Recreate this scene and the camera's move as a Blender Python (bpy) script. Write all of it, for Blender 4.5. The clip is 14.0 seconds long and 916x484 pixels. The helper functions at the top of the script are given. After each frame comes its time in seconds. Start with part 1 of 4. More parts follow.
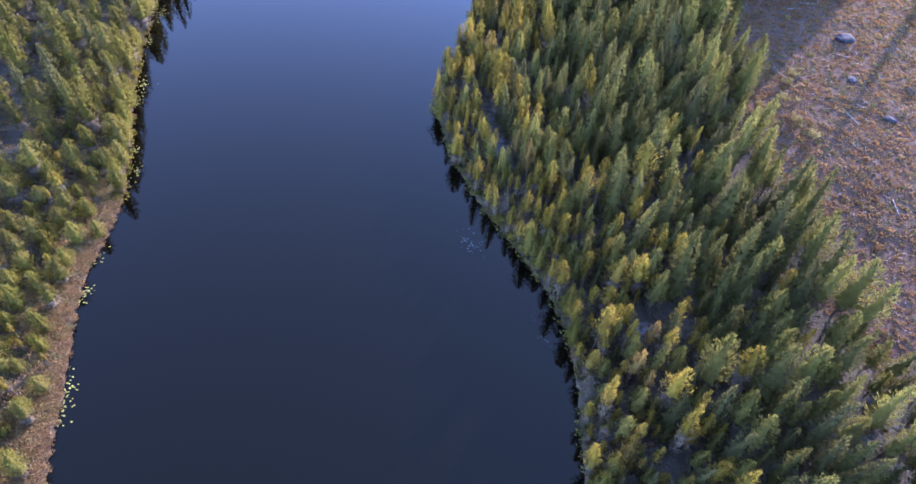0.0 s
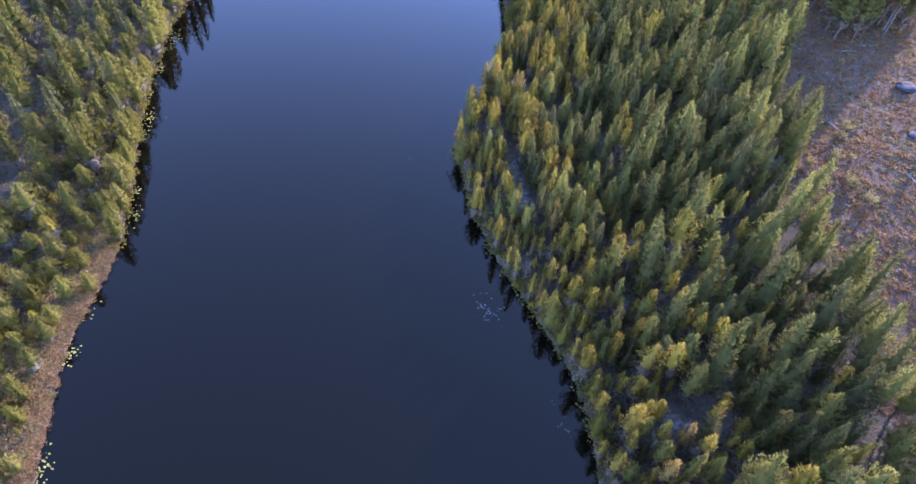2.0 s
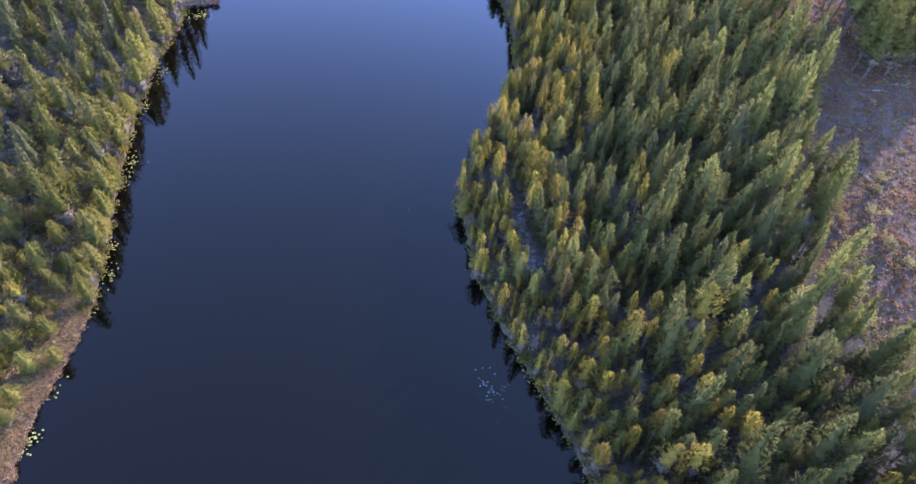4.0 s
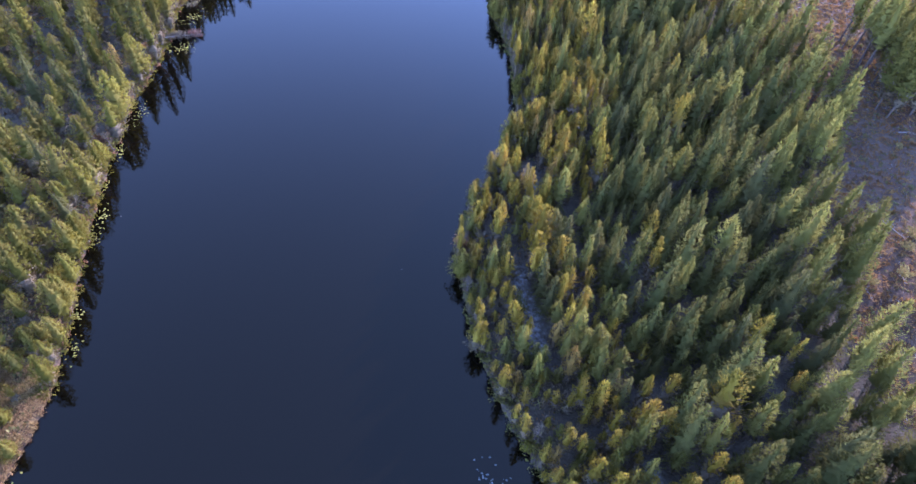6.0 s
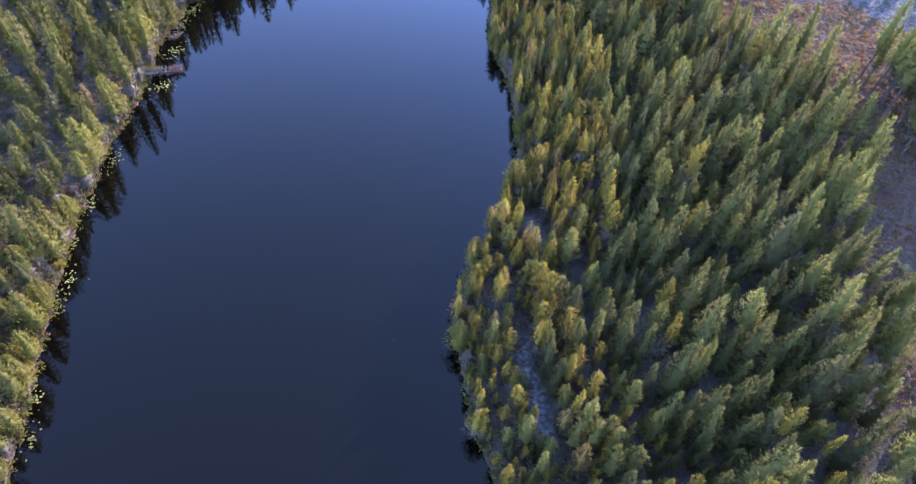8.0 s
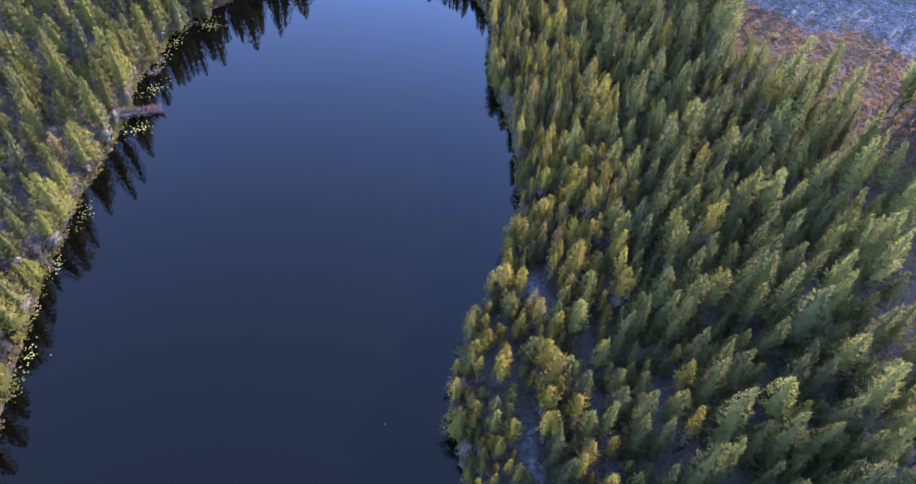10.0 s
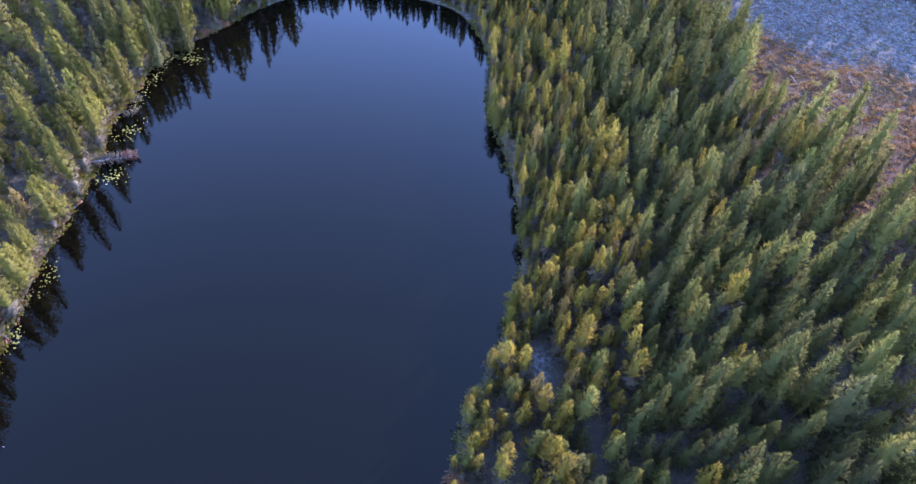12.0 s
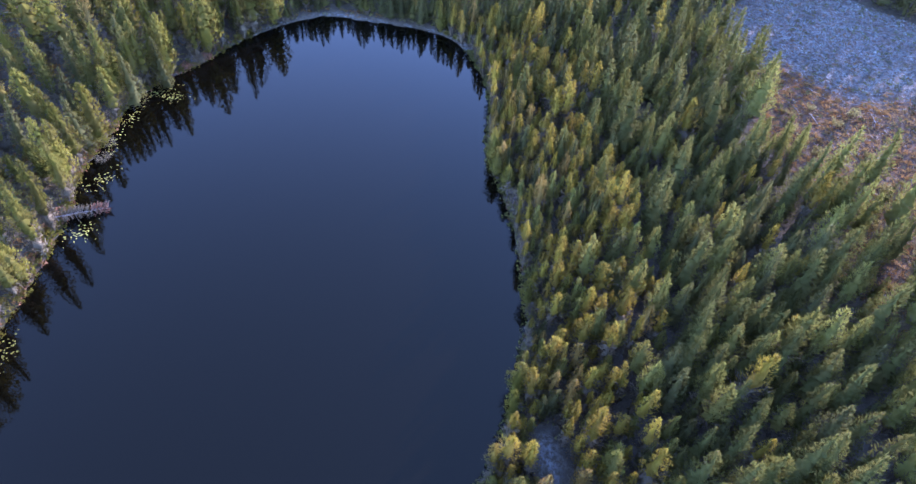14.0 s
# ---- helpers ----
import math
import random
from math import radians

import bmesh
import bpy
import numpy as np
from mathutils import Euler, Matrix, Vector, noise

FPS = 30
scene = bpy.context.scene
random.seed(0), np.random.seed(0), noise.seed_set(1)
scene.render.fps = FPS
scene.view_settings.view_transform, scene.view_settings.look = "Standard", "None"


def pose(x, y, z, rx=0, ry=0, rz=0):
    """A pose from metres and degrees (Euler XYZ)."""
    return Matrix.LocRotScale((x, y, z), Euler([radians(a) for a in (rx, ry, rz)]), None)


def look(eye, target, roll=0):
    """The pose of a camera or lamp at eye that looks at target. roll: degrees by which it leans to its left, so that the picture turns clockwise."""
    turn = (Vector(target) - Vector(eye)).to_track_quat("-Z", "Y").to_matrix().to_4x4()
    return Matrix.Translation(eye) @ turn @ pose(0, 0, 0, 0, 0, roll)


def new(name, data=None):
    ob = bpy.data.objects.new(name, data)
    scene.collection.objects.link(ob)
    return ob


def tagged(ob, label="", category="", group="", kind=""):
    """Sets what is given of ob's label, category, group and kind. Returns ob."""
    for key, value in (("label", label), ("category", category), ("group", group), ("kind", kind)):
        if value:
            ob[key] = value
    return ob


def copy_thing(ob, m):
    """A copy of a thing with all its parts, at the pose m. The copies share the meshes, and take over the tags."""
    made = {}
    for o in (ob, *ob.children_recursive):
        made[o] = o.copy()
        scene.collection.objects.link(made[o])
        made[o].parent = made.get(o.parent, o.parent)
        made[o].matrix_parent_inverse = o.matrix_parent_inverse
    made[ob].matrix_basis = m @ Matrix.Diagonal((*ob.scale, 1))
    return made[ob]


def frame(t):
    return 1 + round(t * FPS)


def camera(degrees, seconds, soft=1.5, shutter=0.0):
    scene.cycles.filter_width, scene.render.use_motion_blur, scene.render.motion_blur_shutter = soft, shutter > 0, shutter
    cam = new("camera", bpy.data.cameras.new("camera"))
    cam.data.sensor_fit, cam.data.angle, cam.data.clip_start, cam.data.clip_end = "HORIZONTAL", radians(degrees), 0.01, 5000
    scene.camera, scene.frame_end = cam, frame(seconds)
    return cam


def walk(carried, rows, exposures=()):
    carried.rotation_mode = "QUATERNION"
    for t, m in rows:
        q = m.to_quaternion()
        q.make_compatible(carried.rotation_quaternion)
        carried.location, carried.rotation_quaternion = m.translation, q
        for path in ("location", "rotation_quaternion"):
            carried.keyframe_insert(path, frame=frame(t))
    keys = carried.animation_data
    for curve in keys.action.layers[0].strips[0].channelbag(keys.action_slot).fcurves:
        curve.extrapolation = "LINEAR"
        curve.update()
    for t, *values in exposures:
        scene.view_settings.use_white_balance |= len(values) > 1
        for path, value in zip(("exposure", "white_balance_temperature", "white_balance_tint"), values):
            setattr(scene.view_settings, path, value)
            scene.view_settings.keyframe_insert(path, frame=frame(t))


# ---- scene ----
cam = camera(71.7, 14.0, soft=1.5)
PATH = [
    (0, (1.313, -0.500, 72.452), (4.17, 64.64, -3.37), 5.02),
    (0.5, (1.433, 2.472, 72.450), (3.42, 67.62, -3.39), 4.97),
    (1, (1.506, 5.426, 72.443), (2.62, 70.59, -3.40), 4.93),
    (1.5, (1.537, 8.365, 72.433), (1.77, 73.54, -3.41), 4.89),
    (2, (1.531, 11.289, 72.418), (0.89, 76.49, -3.40), 4.85),
    (2.5, (1.491, 14.199, 72.400), (-0.02, 79.42, -3.39), 4.82),
    (2.7, (1.467, 15.360, 72.392), (-0.05, 80.60, -3.38), 4.81),
    (4.8, (0.995, 27.449, 72.288), (-0.55, 92.97, -3.24), 4.71),
    (5, (0.935, 28.593, 72.277), (-0.61, 94.15, -3.22), 4.71),
    (5.5, (0.774, 31.449, 72.249), (-0.76, 97.10, -3.17), 4.69),
    (6, (0.604, 34.301, 72.221), (-0.91, 100.05, -3.11), 4.68),
    (6.5, (0.427, 37.150, 72.193), (-1.07, 103.00, -3.05), 4.67),
    (7, (0.243, 39.996, 72.165), (-1.23, 105.95, -2.98), 4.67),
    (7.5, (0.055, 42.842, 72.140), (-1.39, 108.91, -2.92), 4.66),
    (8, (-0.135, 45.689, 72.115), (-1.56, 111.86, -2.84), 4.66),
    (10.5, (-1.103, 59.976, 72.037), (-2.32, 126.67, -2.47), 4.67),
    (11, (-1.298, 62.853, 72.033), (-2.46, 129.64, -2.39), 4.68),
    (11.5, (-1.495, 65.740, 72.033), (-2.61, 132.61, -2.31), 4.68),
    (12, (-1.694, 68.638, 72.040), (-2.74, 135.58, -2.24), 4.69),
    (12.5, (-1.896, 71.549, 72.052), (-2.88, 138.56, -2.17), 4.70),
    (13, (-2.103, 74.472, 72.070), (-3.02, 141.54, -2.10), 4.70),
    (13.5, (-2.316, 77.411, 72.095), (-3.17, 144.53, -2.03), 4.71),
    (14, (-2.539, 80.365, 72.128), (-3.32, 147.51, -1.97), 4.71),
]
walk(cam, [(t, look(eye, target, roll)) for t, eye, target, roll in PATH], exposures=[(0, 3.6, 5430, 45), (5, 3.6, 5350, 45), (11, 3.6, 5250, 43), (14, 3.6, 5200, 42)])

# ---- world, sun ----
SUN_AZ, SUN_EL = 37.0, 16.5          # degrees clockwise from +y, degrees up
world = bpy.data.worlds.new("sky")
scene.world = world
world.use_nodes = True
wn, wl = world.node_tree.nodes, world.node_tree.links
sky = wn.new("ShaderNodeTexSky")
sky.sky_type = "NISHITA"
sky.sun_disc = False
sky.sun_elevation, sky.sun_rotation = radians(SUN_EL), radians(SUN_AZ)
sky.air_density, sky.dust_density, sky.ozone_density = 1.0, 0.0, 1.7
wn["Background"].inputs["Strength"].default_value = 0.15
wl.new(sky.outputs["Color"], wn["Background"].inputs["Color"])

sun_way = Vector((math.sin(radians(SUN_AZ)) * math.cos(radians(SUN_EL)), math.cos(radians(SUN_AZ)) * math.cos(radians(SUN_EL)), math.sin(radians(SUN_EL))))
sun = new("sun", bpy.data.lights.new("sun", "SUN"))
sun.data.energy, sun.data.angle, sun.data.color = 2.0, radians(0.6), (1.0, 0.885, 0.73)
sun.matrix_world = look(sun_way * 400, (0, 0, 0))

rng = np.random.default_rng(7)


# ---- materials ----
def material(name):
    m = bpy.data.materials.new(name)
    m.use_nodes = True
    n, l = m.node_tree.nodes, m.node_tree.links
    return m, n, l, n["Principled BSDF"]


def mix_colour(n, l, fac, a, b):
    """A colour mix node; fac, a and b are sockets or values."""
    x = n.new("ShaderNodeMix")
    x.data_type = "RGBA"
    for sock, v in ((x.inputs[0], fac), (x.inputs[6], a), (x.inputs[7], b)):
        if isinstance(v, bpy.types.NodeSocket):
            l.new(v, sock)
        else:
            sock.default_value = v if isinstance(v, float) else (*v, 1)
    return x.outputs[2]


def noise_at(n, l, scale, detail=3.0, low=0.35, high=0.65, rough=0.55, world_space=True):
    """A noise at real-world size, spread to 0..1."""
    tex = n.new("ShaderNodeTexNoise")
    tex.inputs["Scale"].default_value, tex.inputs["Detail"].default_value, tex.inputs["Roughness"].default_value = scale, detail, rough
    if world_space:
        geo = n.new("ShaderNodeNewGeometry")
        l.new(geo.outputs["Position"], tex.inputs["Vector"])
    else:
        co = n.new("ShaderNodeTexCoord")
        l.new(co.outputs["Object"], tex.inputs["Vector"])
    ramp = n.new("ShaderNodeMapRange")
    ramp.inputs["From Min"].default_value, ramp.inputs["From Max"].default_value = low, high
    l.new(tex.outputs["Fac"], ramp.inputs["Value"])
    return ramp.outputs["Result"]


def bump(n, l, bsdf, height, strength, distance):
    b = n.new("ShaderNodeBump")
    b.inputs["Strength"].default_value, b.inputs["Distance"].default_value = strength, distance
    l.new(height, b.inputs["Height"])
    l.new(b.outputs["Normal"], bsdf.inputs["Normal"])


def foliage(name, dark, light, other, glow=0.35, rough=0.75):
    """Needles or leaves: the tone changes from tree to tree, from tuft to tuft and over a few metres; thin enough to let some light through."""
    m, n, l, b = material(name)
    geo, info = n.new("ShaderNodeNewGeometry"), n.new("ShaderNodeObjectInfo")
    col = mix_colour(n, l, geo.outputs["Random Per Island"], dark, light)
    col = mix_colour(n, l, noise_at(n, l, 0.33, 1.0, 0.42, 0.68), col, other)
    hsv = n.new("ShaderNodeHueSaturation")
    span = n.new("ShaderNodeMapRange")
    span.inputs["To Min"].default_value, span.inputs["To Max"].default_value = 0.7, 1.3
    l.new(info.outputs["Random"], span.inputs["Value"])
    l.new(span.outputs["Result"], hsv.inputs["Value"])
    l.new(col, hsv.inputs["Color"])
    l.new(hsv.outputs["Color"], b.inputs["Base Color"])
    b.inputs["Roughness"].default_value = rough
    b.inputs["Specular IOR Level"].default_value = 0.02
    tr = n.new("ShaderNodeBsdfTranslucent")
    l.new(hsv.outputs["Color"], tr.inputs["Color"])
    mixed = n.new("ShaderNodeMixShader")
    mixed.inputs[0].default_value = glow
    l.new(b.outputs[0], mixed.inputs[1])
    l.new(tr.outputs[0], mixed.inputs[2])
    l.new(mixed.outputs[0], n["Material Output"].inputs["Surface"])
    return m


def matter(name, a, b2, scale, rough=0.85, relief=0.4, depth=0.03, fine=None):
    """A dull natural surface in two tones at two scales, with relief."""
    m, n, l, b = material(name)
    big = noise_at(n, l, scale, 3.0)
    small = noise_at(n, l, fine or scale * 7, 2.0)
    col = mix_colour(n, l, big, a, b2)
    col = mix_colour(n, l, small, col, tuple(0.55 * c for c in a))
    l.new(col, b.inputs["Base Color"])
    b.inputs["Roughness"].default_value = rough
    b.inputs["Specular IOR Level"].default_value = 0.08
    bump(n, l, b, small, relief, depth)
    return m


M_PINE = foliage("pine_needles", (0.109, 0.109, 0.030), (0.159, 0.156, 0.033), (0.138, 0.124, 0.032), 0.46)
M_PINE_YELLOW = foliage("yellowed_pine_needles", (0.148, 0.120, 0.020), (0.228, 0.183, 0.027), (0.182, 0.131, 0.027), 0.46)
M_PINE_BANK = foliage("bank_pine_needles", (0.088, 0.084, 0.018), (0.130, 0.121, 0.019), (0.114, 0.096, 0.027), 0.46)
M_PINE_SHORE = foliage("sunlit_shore_pine_needles", (0.102, 0.096, 0.019), (0.147, 0.135, 0.022), (0.124, 0.107, 0.027), 0.46)
M_PINE_RUST = foliage("rusty_pine_needles", (0.17, 0.12, 0.036), (0.28, 0.19, 0.05), (0.21, 0.15, 0.046), 0.46)
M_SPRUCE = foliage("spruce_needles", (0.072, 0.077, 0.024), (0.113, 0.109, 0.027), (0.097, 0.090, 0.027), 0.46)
M_SPRUCE_DARK = foliage("dark_spruce_needles", (0.064, 0.066, 0.027), (0.097, 0.096, 0.030), (0.084, 0.079, 0.027), 0.46)
M_TWIGS = foliage("grey_lichened_twigs", (0.086, 0.072, 0.048), (0.133, 0.114, 0.077), (0.109, 0.087, 0.056), 0.15, 0.9)
M_BARK = matter("grey_brown_bark", (0.096, 0.075, 0.060), (0.144, 0.126, 0.111), 1.2, 0.9, 0.6, 0.03)
M_PALE_BARK = matter("pale_dead_wood", (0.29, 0.265, 0.24), (0.20, 0.175, 0.16), 1.0, 0.85, 0.5, 0.02)
M_HEATH = foliage("heather_and_dry_grass", (0.18, 0.100, 0.036), (0.35, 0.22, 0.082), (0.25, 0.128, 0.045), 0.38, 0.9)
M_HEATH_GREEN = foliage("green_dwarf_shrub", (0.09, 0.095, 0.03), (0.18, 0.175, 0.06), (0.12, 0.11, 0.04), 0.2, 0.8)
M_FROSTED = foliage("frosted_dwarf_shrub", (0.048, 0.046, 0.040), (0.272, 0.288, 0.280), (0.088, 0.084, 0.072), 0.1, 0.8)
M_SEDGE = foliage("dry_sedge", (0.128, 0.066, 0.037), (0.203, 0.112, 0.065), (0.158, 0.079, 0.043), 0.25, 0.9)
M_SEDGE_BROWN = foliage("brown_sedge", (0.18, 0.108, 0.046), (0.29, 0.19, 0.08), (0.215, 0.15, 0.056), 0.2, 0.9)
M_PAD = foliage("lily_pad", (0.15, 0.14, 0.035), (0.27, 0.24, 0.055), (0.2, 0.18, 0.05), 0.15, 0.35)
M_PAD_PALE = foliage("pale_lily_pad", (0.035, 0.04, 0.04), (0.08, 0.086, 0.08), (0.055, 0.06, 0.055), 0.1, 0.3)
M_STONE = matter("grey_boulder", (0.028, 0.030, 0.035), (0.05, 0.052, 0.058), 0.9, 0.85, 0.6, 0.05)


def make_ground():
    """Forest floor, dry heath and hoarfrost, blended by what lies there."""
    m, n, l, b = material("forest_floor_and_heath")
    heath, frost = n.new("ShaderNodeAttribute"), n.new("ShaderNodeAttribute")
    heath.attribute_name, frost.attribute_name = "heath", "frost"
    big, mid, small = noise_at(n, l, 0.12, 3.0), noise_at(n, l, 0.75, 4.0), noise_at(n, l, 4.5, 3.0)
    floor = mix_colour(n, l, mid, (0.058, 0.052, 0.036), (0.10, 0.084, 0.056))
    floor = mix_colour(n, l, small, floor, (0.06, 0.05, 0.036))
    dry = mix_colour(n, l, mid, (0.12, 0.066, 0.036), (0.07, 0.040, 0.024))
    dry = mix_colour(n, l, big, dry, (0.085, 0.06, 0.033))
    dry = mix_colour(n, l, small, dry, (0.055, 0.036, 0.026))
    col = mix_colour(n, l, heath.outputs["Fac"], floor, dry)
    spots = noise_at(n, l, 1.6, 4.0, 0.42, 0.64, 0.7)
    rime = n.new("ShaderNodeMath")
    rime.operation = "MULTIPLY"
    l.new(frost.outputs["Fac"], rime.inputs[0])
    l.new(spots, rime.inputs[1])
    col = mix_colour(n, l, rime.outputs[0], col, (0.24, 0.255, 0.25))
    l.new(col, b.inputs["Base Color"])
    b.inputs["Roughness"].default_value, b.inputs["Specular IOR Level"].default_value = 0.95, 0.05
    bump(n, l, b, small, 0.7, 0.12)
    return m


def make_water():
    m, n, l, b = material("dark_lake_water")
    b.inputs["Base Color"].default_value = (0.0014, 0.0012, 0.0007, 1)
    b.inputs["Specular IOR Level"].default_value = 0.36
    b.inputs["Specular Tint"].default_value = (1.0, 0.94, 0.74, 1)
    b.inputs["Roughness"].default_value, b.inputs["IOR"].default_value = 0.045, 1.333
    ripple = noise_at(n, l, 1.1, 2.0, 0.0, 1.0)
    bump(n, l, b, ripple, 0.06, 0.05)
    return m


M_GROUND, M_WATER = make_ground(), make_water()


# ---- the lie of the land ----
EAST_SHORE = [(20, 8), (19.5, 26), (19.7, 41), (17.7, 51.5), (12.7, 61), (7.5, 69.7), (3.4, 78.5), (0.3, 89.5), (-0.8, 95), (0.3, 105), (3.8, 113), (6.4, 126), (7.0, 136), (4.6, 152), (0.2, 169), (0.3, 183), (-5, 199)]
NORTH_SHORE = [(-13.3, 206.4), (-29, 208.7), (-38.7, 208.8), (-49.7, 199.5), (-57.5, 187), (-64.5, 175)]
WEST_SHORE = [(-65, 163), (-65, 152), (-62.5, 143), (-61.4, 128), (-61.0, 121), (-57.8, 104), (-53, 86), (-48.5, 71), (-47.1, 62), (-47, 50), (-44.1, 38.5), (-41.5, 27.6), (-38, 8), (-40, -45)]
SOUTH_SHORE = [(-22, -95), (8, -100), (22, -50)]


def rounded(points, steps=7):
    """A closed Catmull-Rom line through the points."""
    p, out = np.array(points, float), []
    for i in range(len(p)):
        a, b, c, d = (p[(i + k) % len(p)] for k in (-1, 0, 1, 2))
        for s in np.arange(steps) / steps:
            out.append(0.5 * (2 * b + (c - a) * s + (2 * a - 5 * b + 4 * c - d) * s * s + (3 * b - a - 3 * c + d) * s ** 3))
    return np.array(out)


LAKE = rounded(EAST_SHORE + NORTH_SHORE + WEST_SHORE + SOUTH_SHORE)


def off_shore(x, y):
    """Metres from the shoreline: plus on land, minus in the lake."""
    x, y = np.asarray(x, float), np.asarray(y, float)
    best, inside = np.full(x.shape, 1e9), np.zeros(x.shape, bool)
    for (ax, ay), (bx, by) in zip(LAKE, np.roll(LAKE, -1, 0)):
        dx, dy = bx - ax, by - ay
        s = np.clip(((x - ax) * dx + (y - ay) * dy) / (dx * dx + dy * dy), 0, 1)
        best = np.minimum(best, (x - ax - s * dx) ** 2 + (y - ay - s * dy) ** 2)
        cross = (ay > y) != (by > y)
        inside ^= cross & (x < ax + (y - ay) * dx / (dy if dy else 1e-9))
    wave = 0.35 * np.sin(x * 1.9 + 2.1 * np.sin(y * 0.7)) * np.sin(y * 1.3 + 1.2 * np.sin(x * 0.9)) + 0.25 * np.sin(y * 3.7 + x)
    return np.where(inside, -1, 1) * np.sqrt(best) + wave * 0.7


def rolling(x, y):
    return np.sin(x * 0.11 + 1.3) * np.sin(y * 0.09) + 0.5 * np.sin(x * 0.31 + y * 0.23) * np.sin(y * 0.37 - x * 0.1)


def height(x, y, d=None):
    """The ground's height over the lake."""
    x, y = np.asarray(x, float), np.asarray(y, float)
    d = off_shore(x, y) if d is None else d
    land = np.maximum(d, 0)
    east = np.clip((x + 25) / 30, 0, 1)
    slope = 0.05 + 0.04 * east
    up = 0.32 * (1 - np.exp(-land / 0.5)) + slope * np.minimum(land, 75) + 0.02 * np.minimum(np.maximum(land - 75, 0), 400)
    up = up + 0.35 * rolling(x, y) * np.clip(land / 12, 0, 1)
    hum = 0.10 * np.sin(x * 2.3 + np.sin(y * 1.7)) * np.sin(y * 2.1 + np.sin(x * 1.1)) * np.clip(land / 3, 0, 1)
    return np.where(d > 0, up + hum, np.maximum(d * 0.5, -3.0))


def edge_of_wood(y):
    """Where the eastern wood ends and the clearing begins."""
    return np.interp(y, [0, 40, 75, 100, 115, 130, 150, 165, 185, 215, 240], [57.5, 57, 53.5, 52.5, 53, 54.5, 54.5, 51, 46.5, 50, 66]) + 1.6 * np.sin(y * 0.21) + 0.9 * np.sin(y * 0.57)


def far_edge(x):
    """Where the clearing ends again, far to the north-east."""
    return np.interp(x, [50, 65, 78, 92, 110, 140], [236, 232, 226, 213, 200, 190])


def in_clearing(x, y):
    return (x > edge_of_wood(y)) & (y < far_edge(x)) & (x < 175) & (y > -30)


# small frosty glades inside the wood: x, y, half width, half length, turn
GLADES = [(10.4, 83.0, 1.5, 8.5, -16), (8.0, 91.5, 1.7, 3.2, -10), (9.6, 111.5, 1.7, 5.0, 0), (29.3, 46.0, 2.6, 2.2, 0), (-71.0, 88.0, 2.5, 1.8, 0), (-60.5, 66.0, 2.2, 1.6, 0), (-63.0, 97.0, 1.6, 1.6, 0), (24.0, 63.5, 1.6, 2.2, 0)]


def glade(x, y, grow=1.0):
    """1 in the middle of a glade, 0 outside."""
    g = np.zeros(np.shape(x))
    for gx, gy, a, b, turn in GLADES:
        c, s = math.cos(radians(turn)), math.sin(radians(turn))
        u, v = (x - gx) * c - (y - gy) * s, (x - gx) * s + (y - gy) * c
        g = np.maximum(g, 1 - np.sqrt((u / (a * grow)) ** 2 + (v / (b * grow)) ** 2))
    return np.clip(g, 0, 1)


def frosty(x, y):
    """Where the low sun has not yet reached and hoarfrost is left."""
    far = np.clip((y - (np.interp(x, [45, 57, 78, 100], [196, 191, 178, 165]) + 3 * np.sin(x * 0.35))) / 5, 0, 1) * in_clearing(x, y) * 0.52
    near = np.clip(1.25 - np.hypot((x - 72) / 17, (y - 121) / 17), 0, 1) * 0.12 * in_clearing(x, y)
    bits = 0.05 * in_clearing(x, y) * np.clip(np.sin(x * 0.43 + 2 * np.sin(y * 0.21)) * np.sin(y * 0.38 + 1.0), 0, 1)
    north = np.clip(1 - np.abs(off_shore(x, y) - 0.6) / 0.8, 0, 1) * (y > 199) * np.clip(0.35 + 0.4 * np.sin(x * 0.21 + 2.2), 0, 1)
    return np.clip(np.maximum.reduce([far, near, bits, np.clip(glade(x, y) * 2.6, 0, 1) * 0.62, north]), 0, 1)


def mesh_from(name, verts, faces, mat, smooth=False, normals=None):
    me = bpy.data.meshes.new(name)
    verts, faces = np.asarray(verts, np.float32), np.asarray(faces, np.int32)
    k = faces.shape[1]
    me.vertices.add(len(verts))
    me.vertices.foreach_set("co", verts.ravel())
    me.loops.add(faces.size)
    me.loops.foreach_set("vertex_index", faces.ravel())
    me.polygons.add(len(faces))
    me.polygons.foreach_set("loop_start", np.arange(len(faces), dtype=np.int32) * k)
    for mm in mat if isinstance(mat, list) else [mat]:
        me.materials.append(mm)
    if smooth:
        me.polygons.foreach_set("use_smooth", np.ones(len(faces), bool))
    me.update(calc_edges=True)
    if normals is not None:
        me.polygons.foreach_set("use_smooth", np.ones(len(faces), bool))
        me.normals_split_custom_set_from_vertices(normals)
    return me


def axis(near_from, near_to, step, reach):
    out = list(np.arange(near_from, near_to + step, step))
    d = step
    while out[-1] < reach:
        d *= 1.25
        out.append(out[-1] + d)
    d = step
    while out[0] > -reach:
        d *= 1.25
        out.insert(0, out[0] - d)
    return np.array(out)


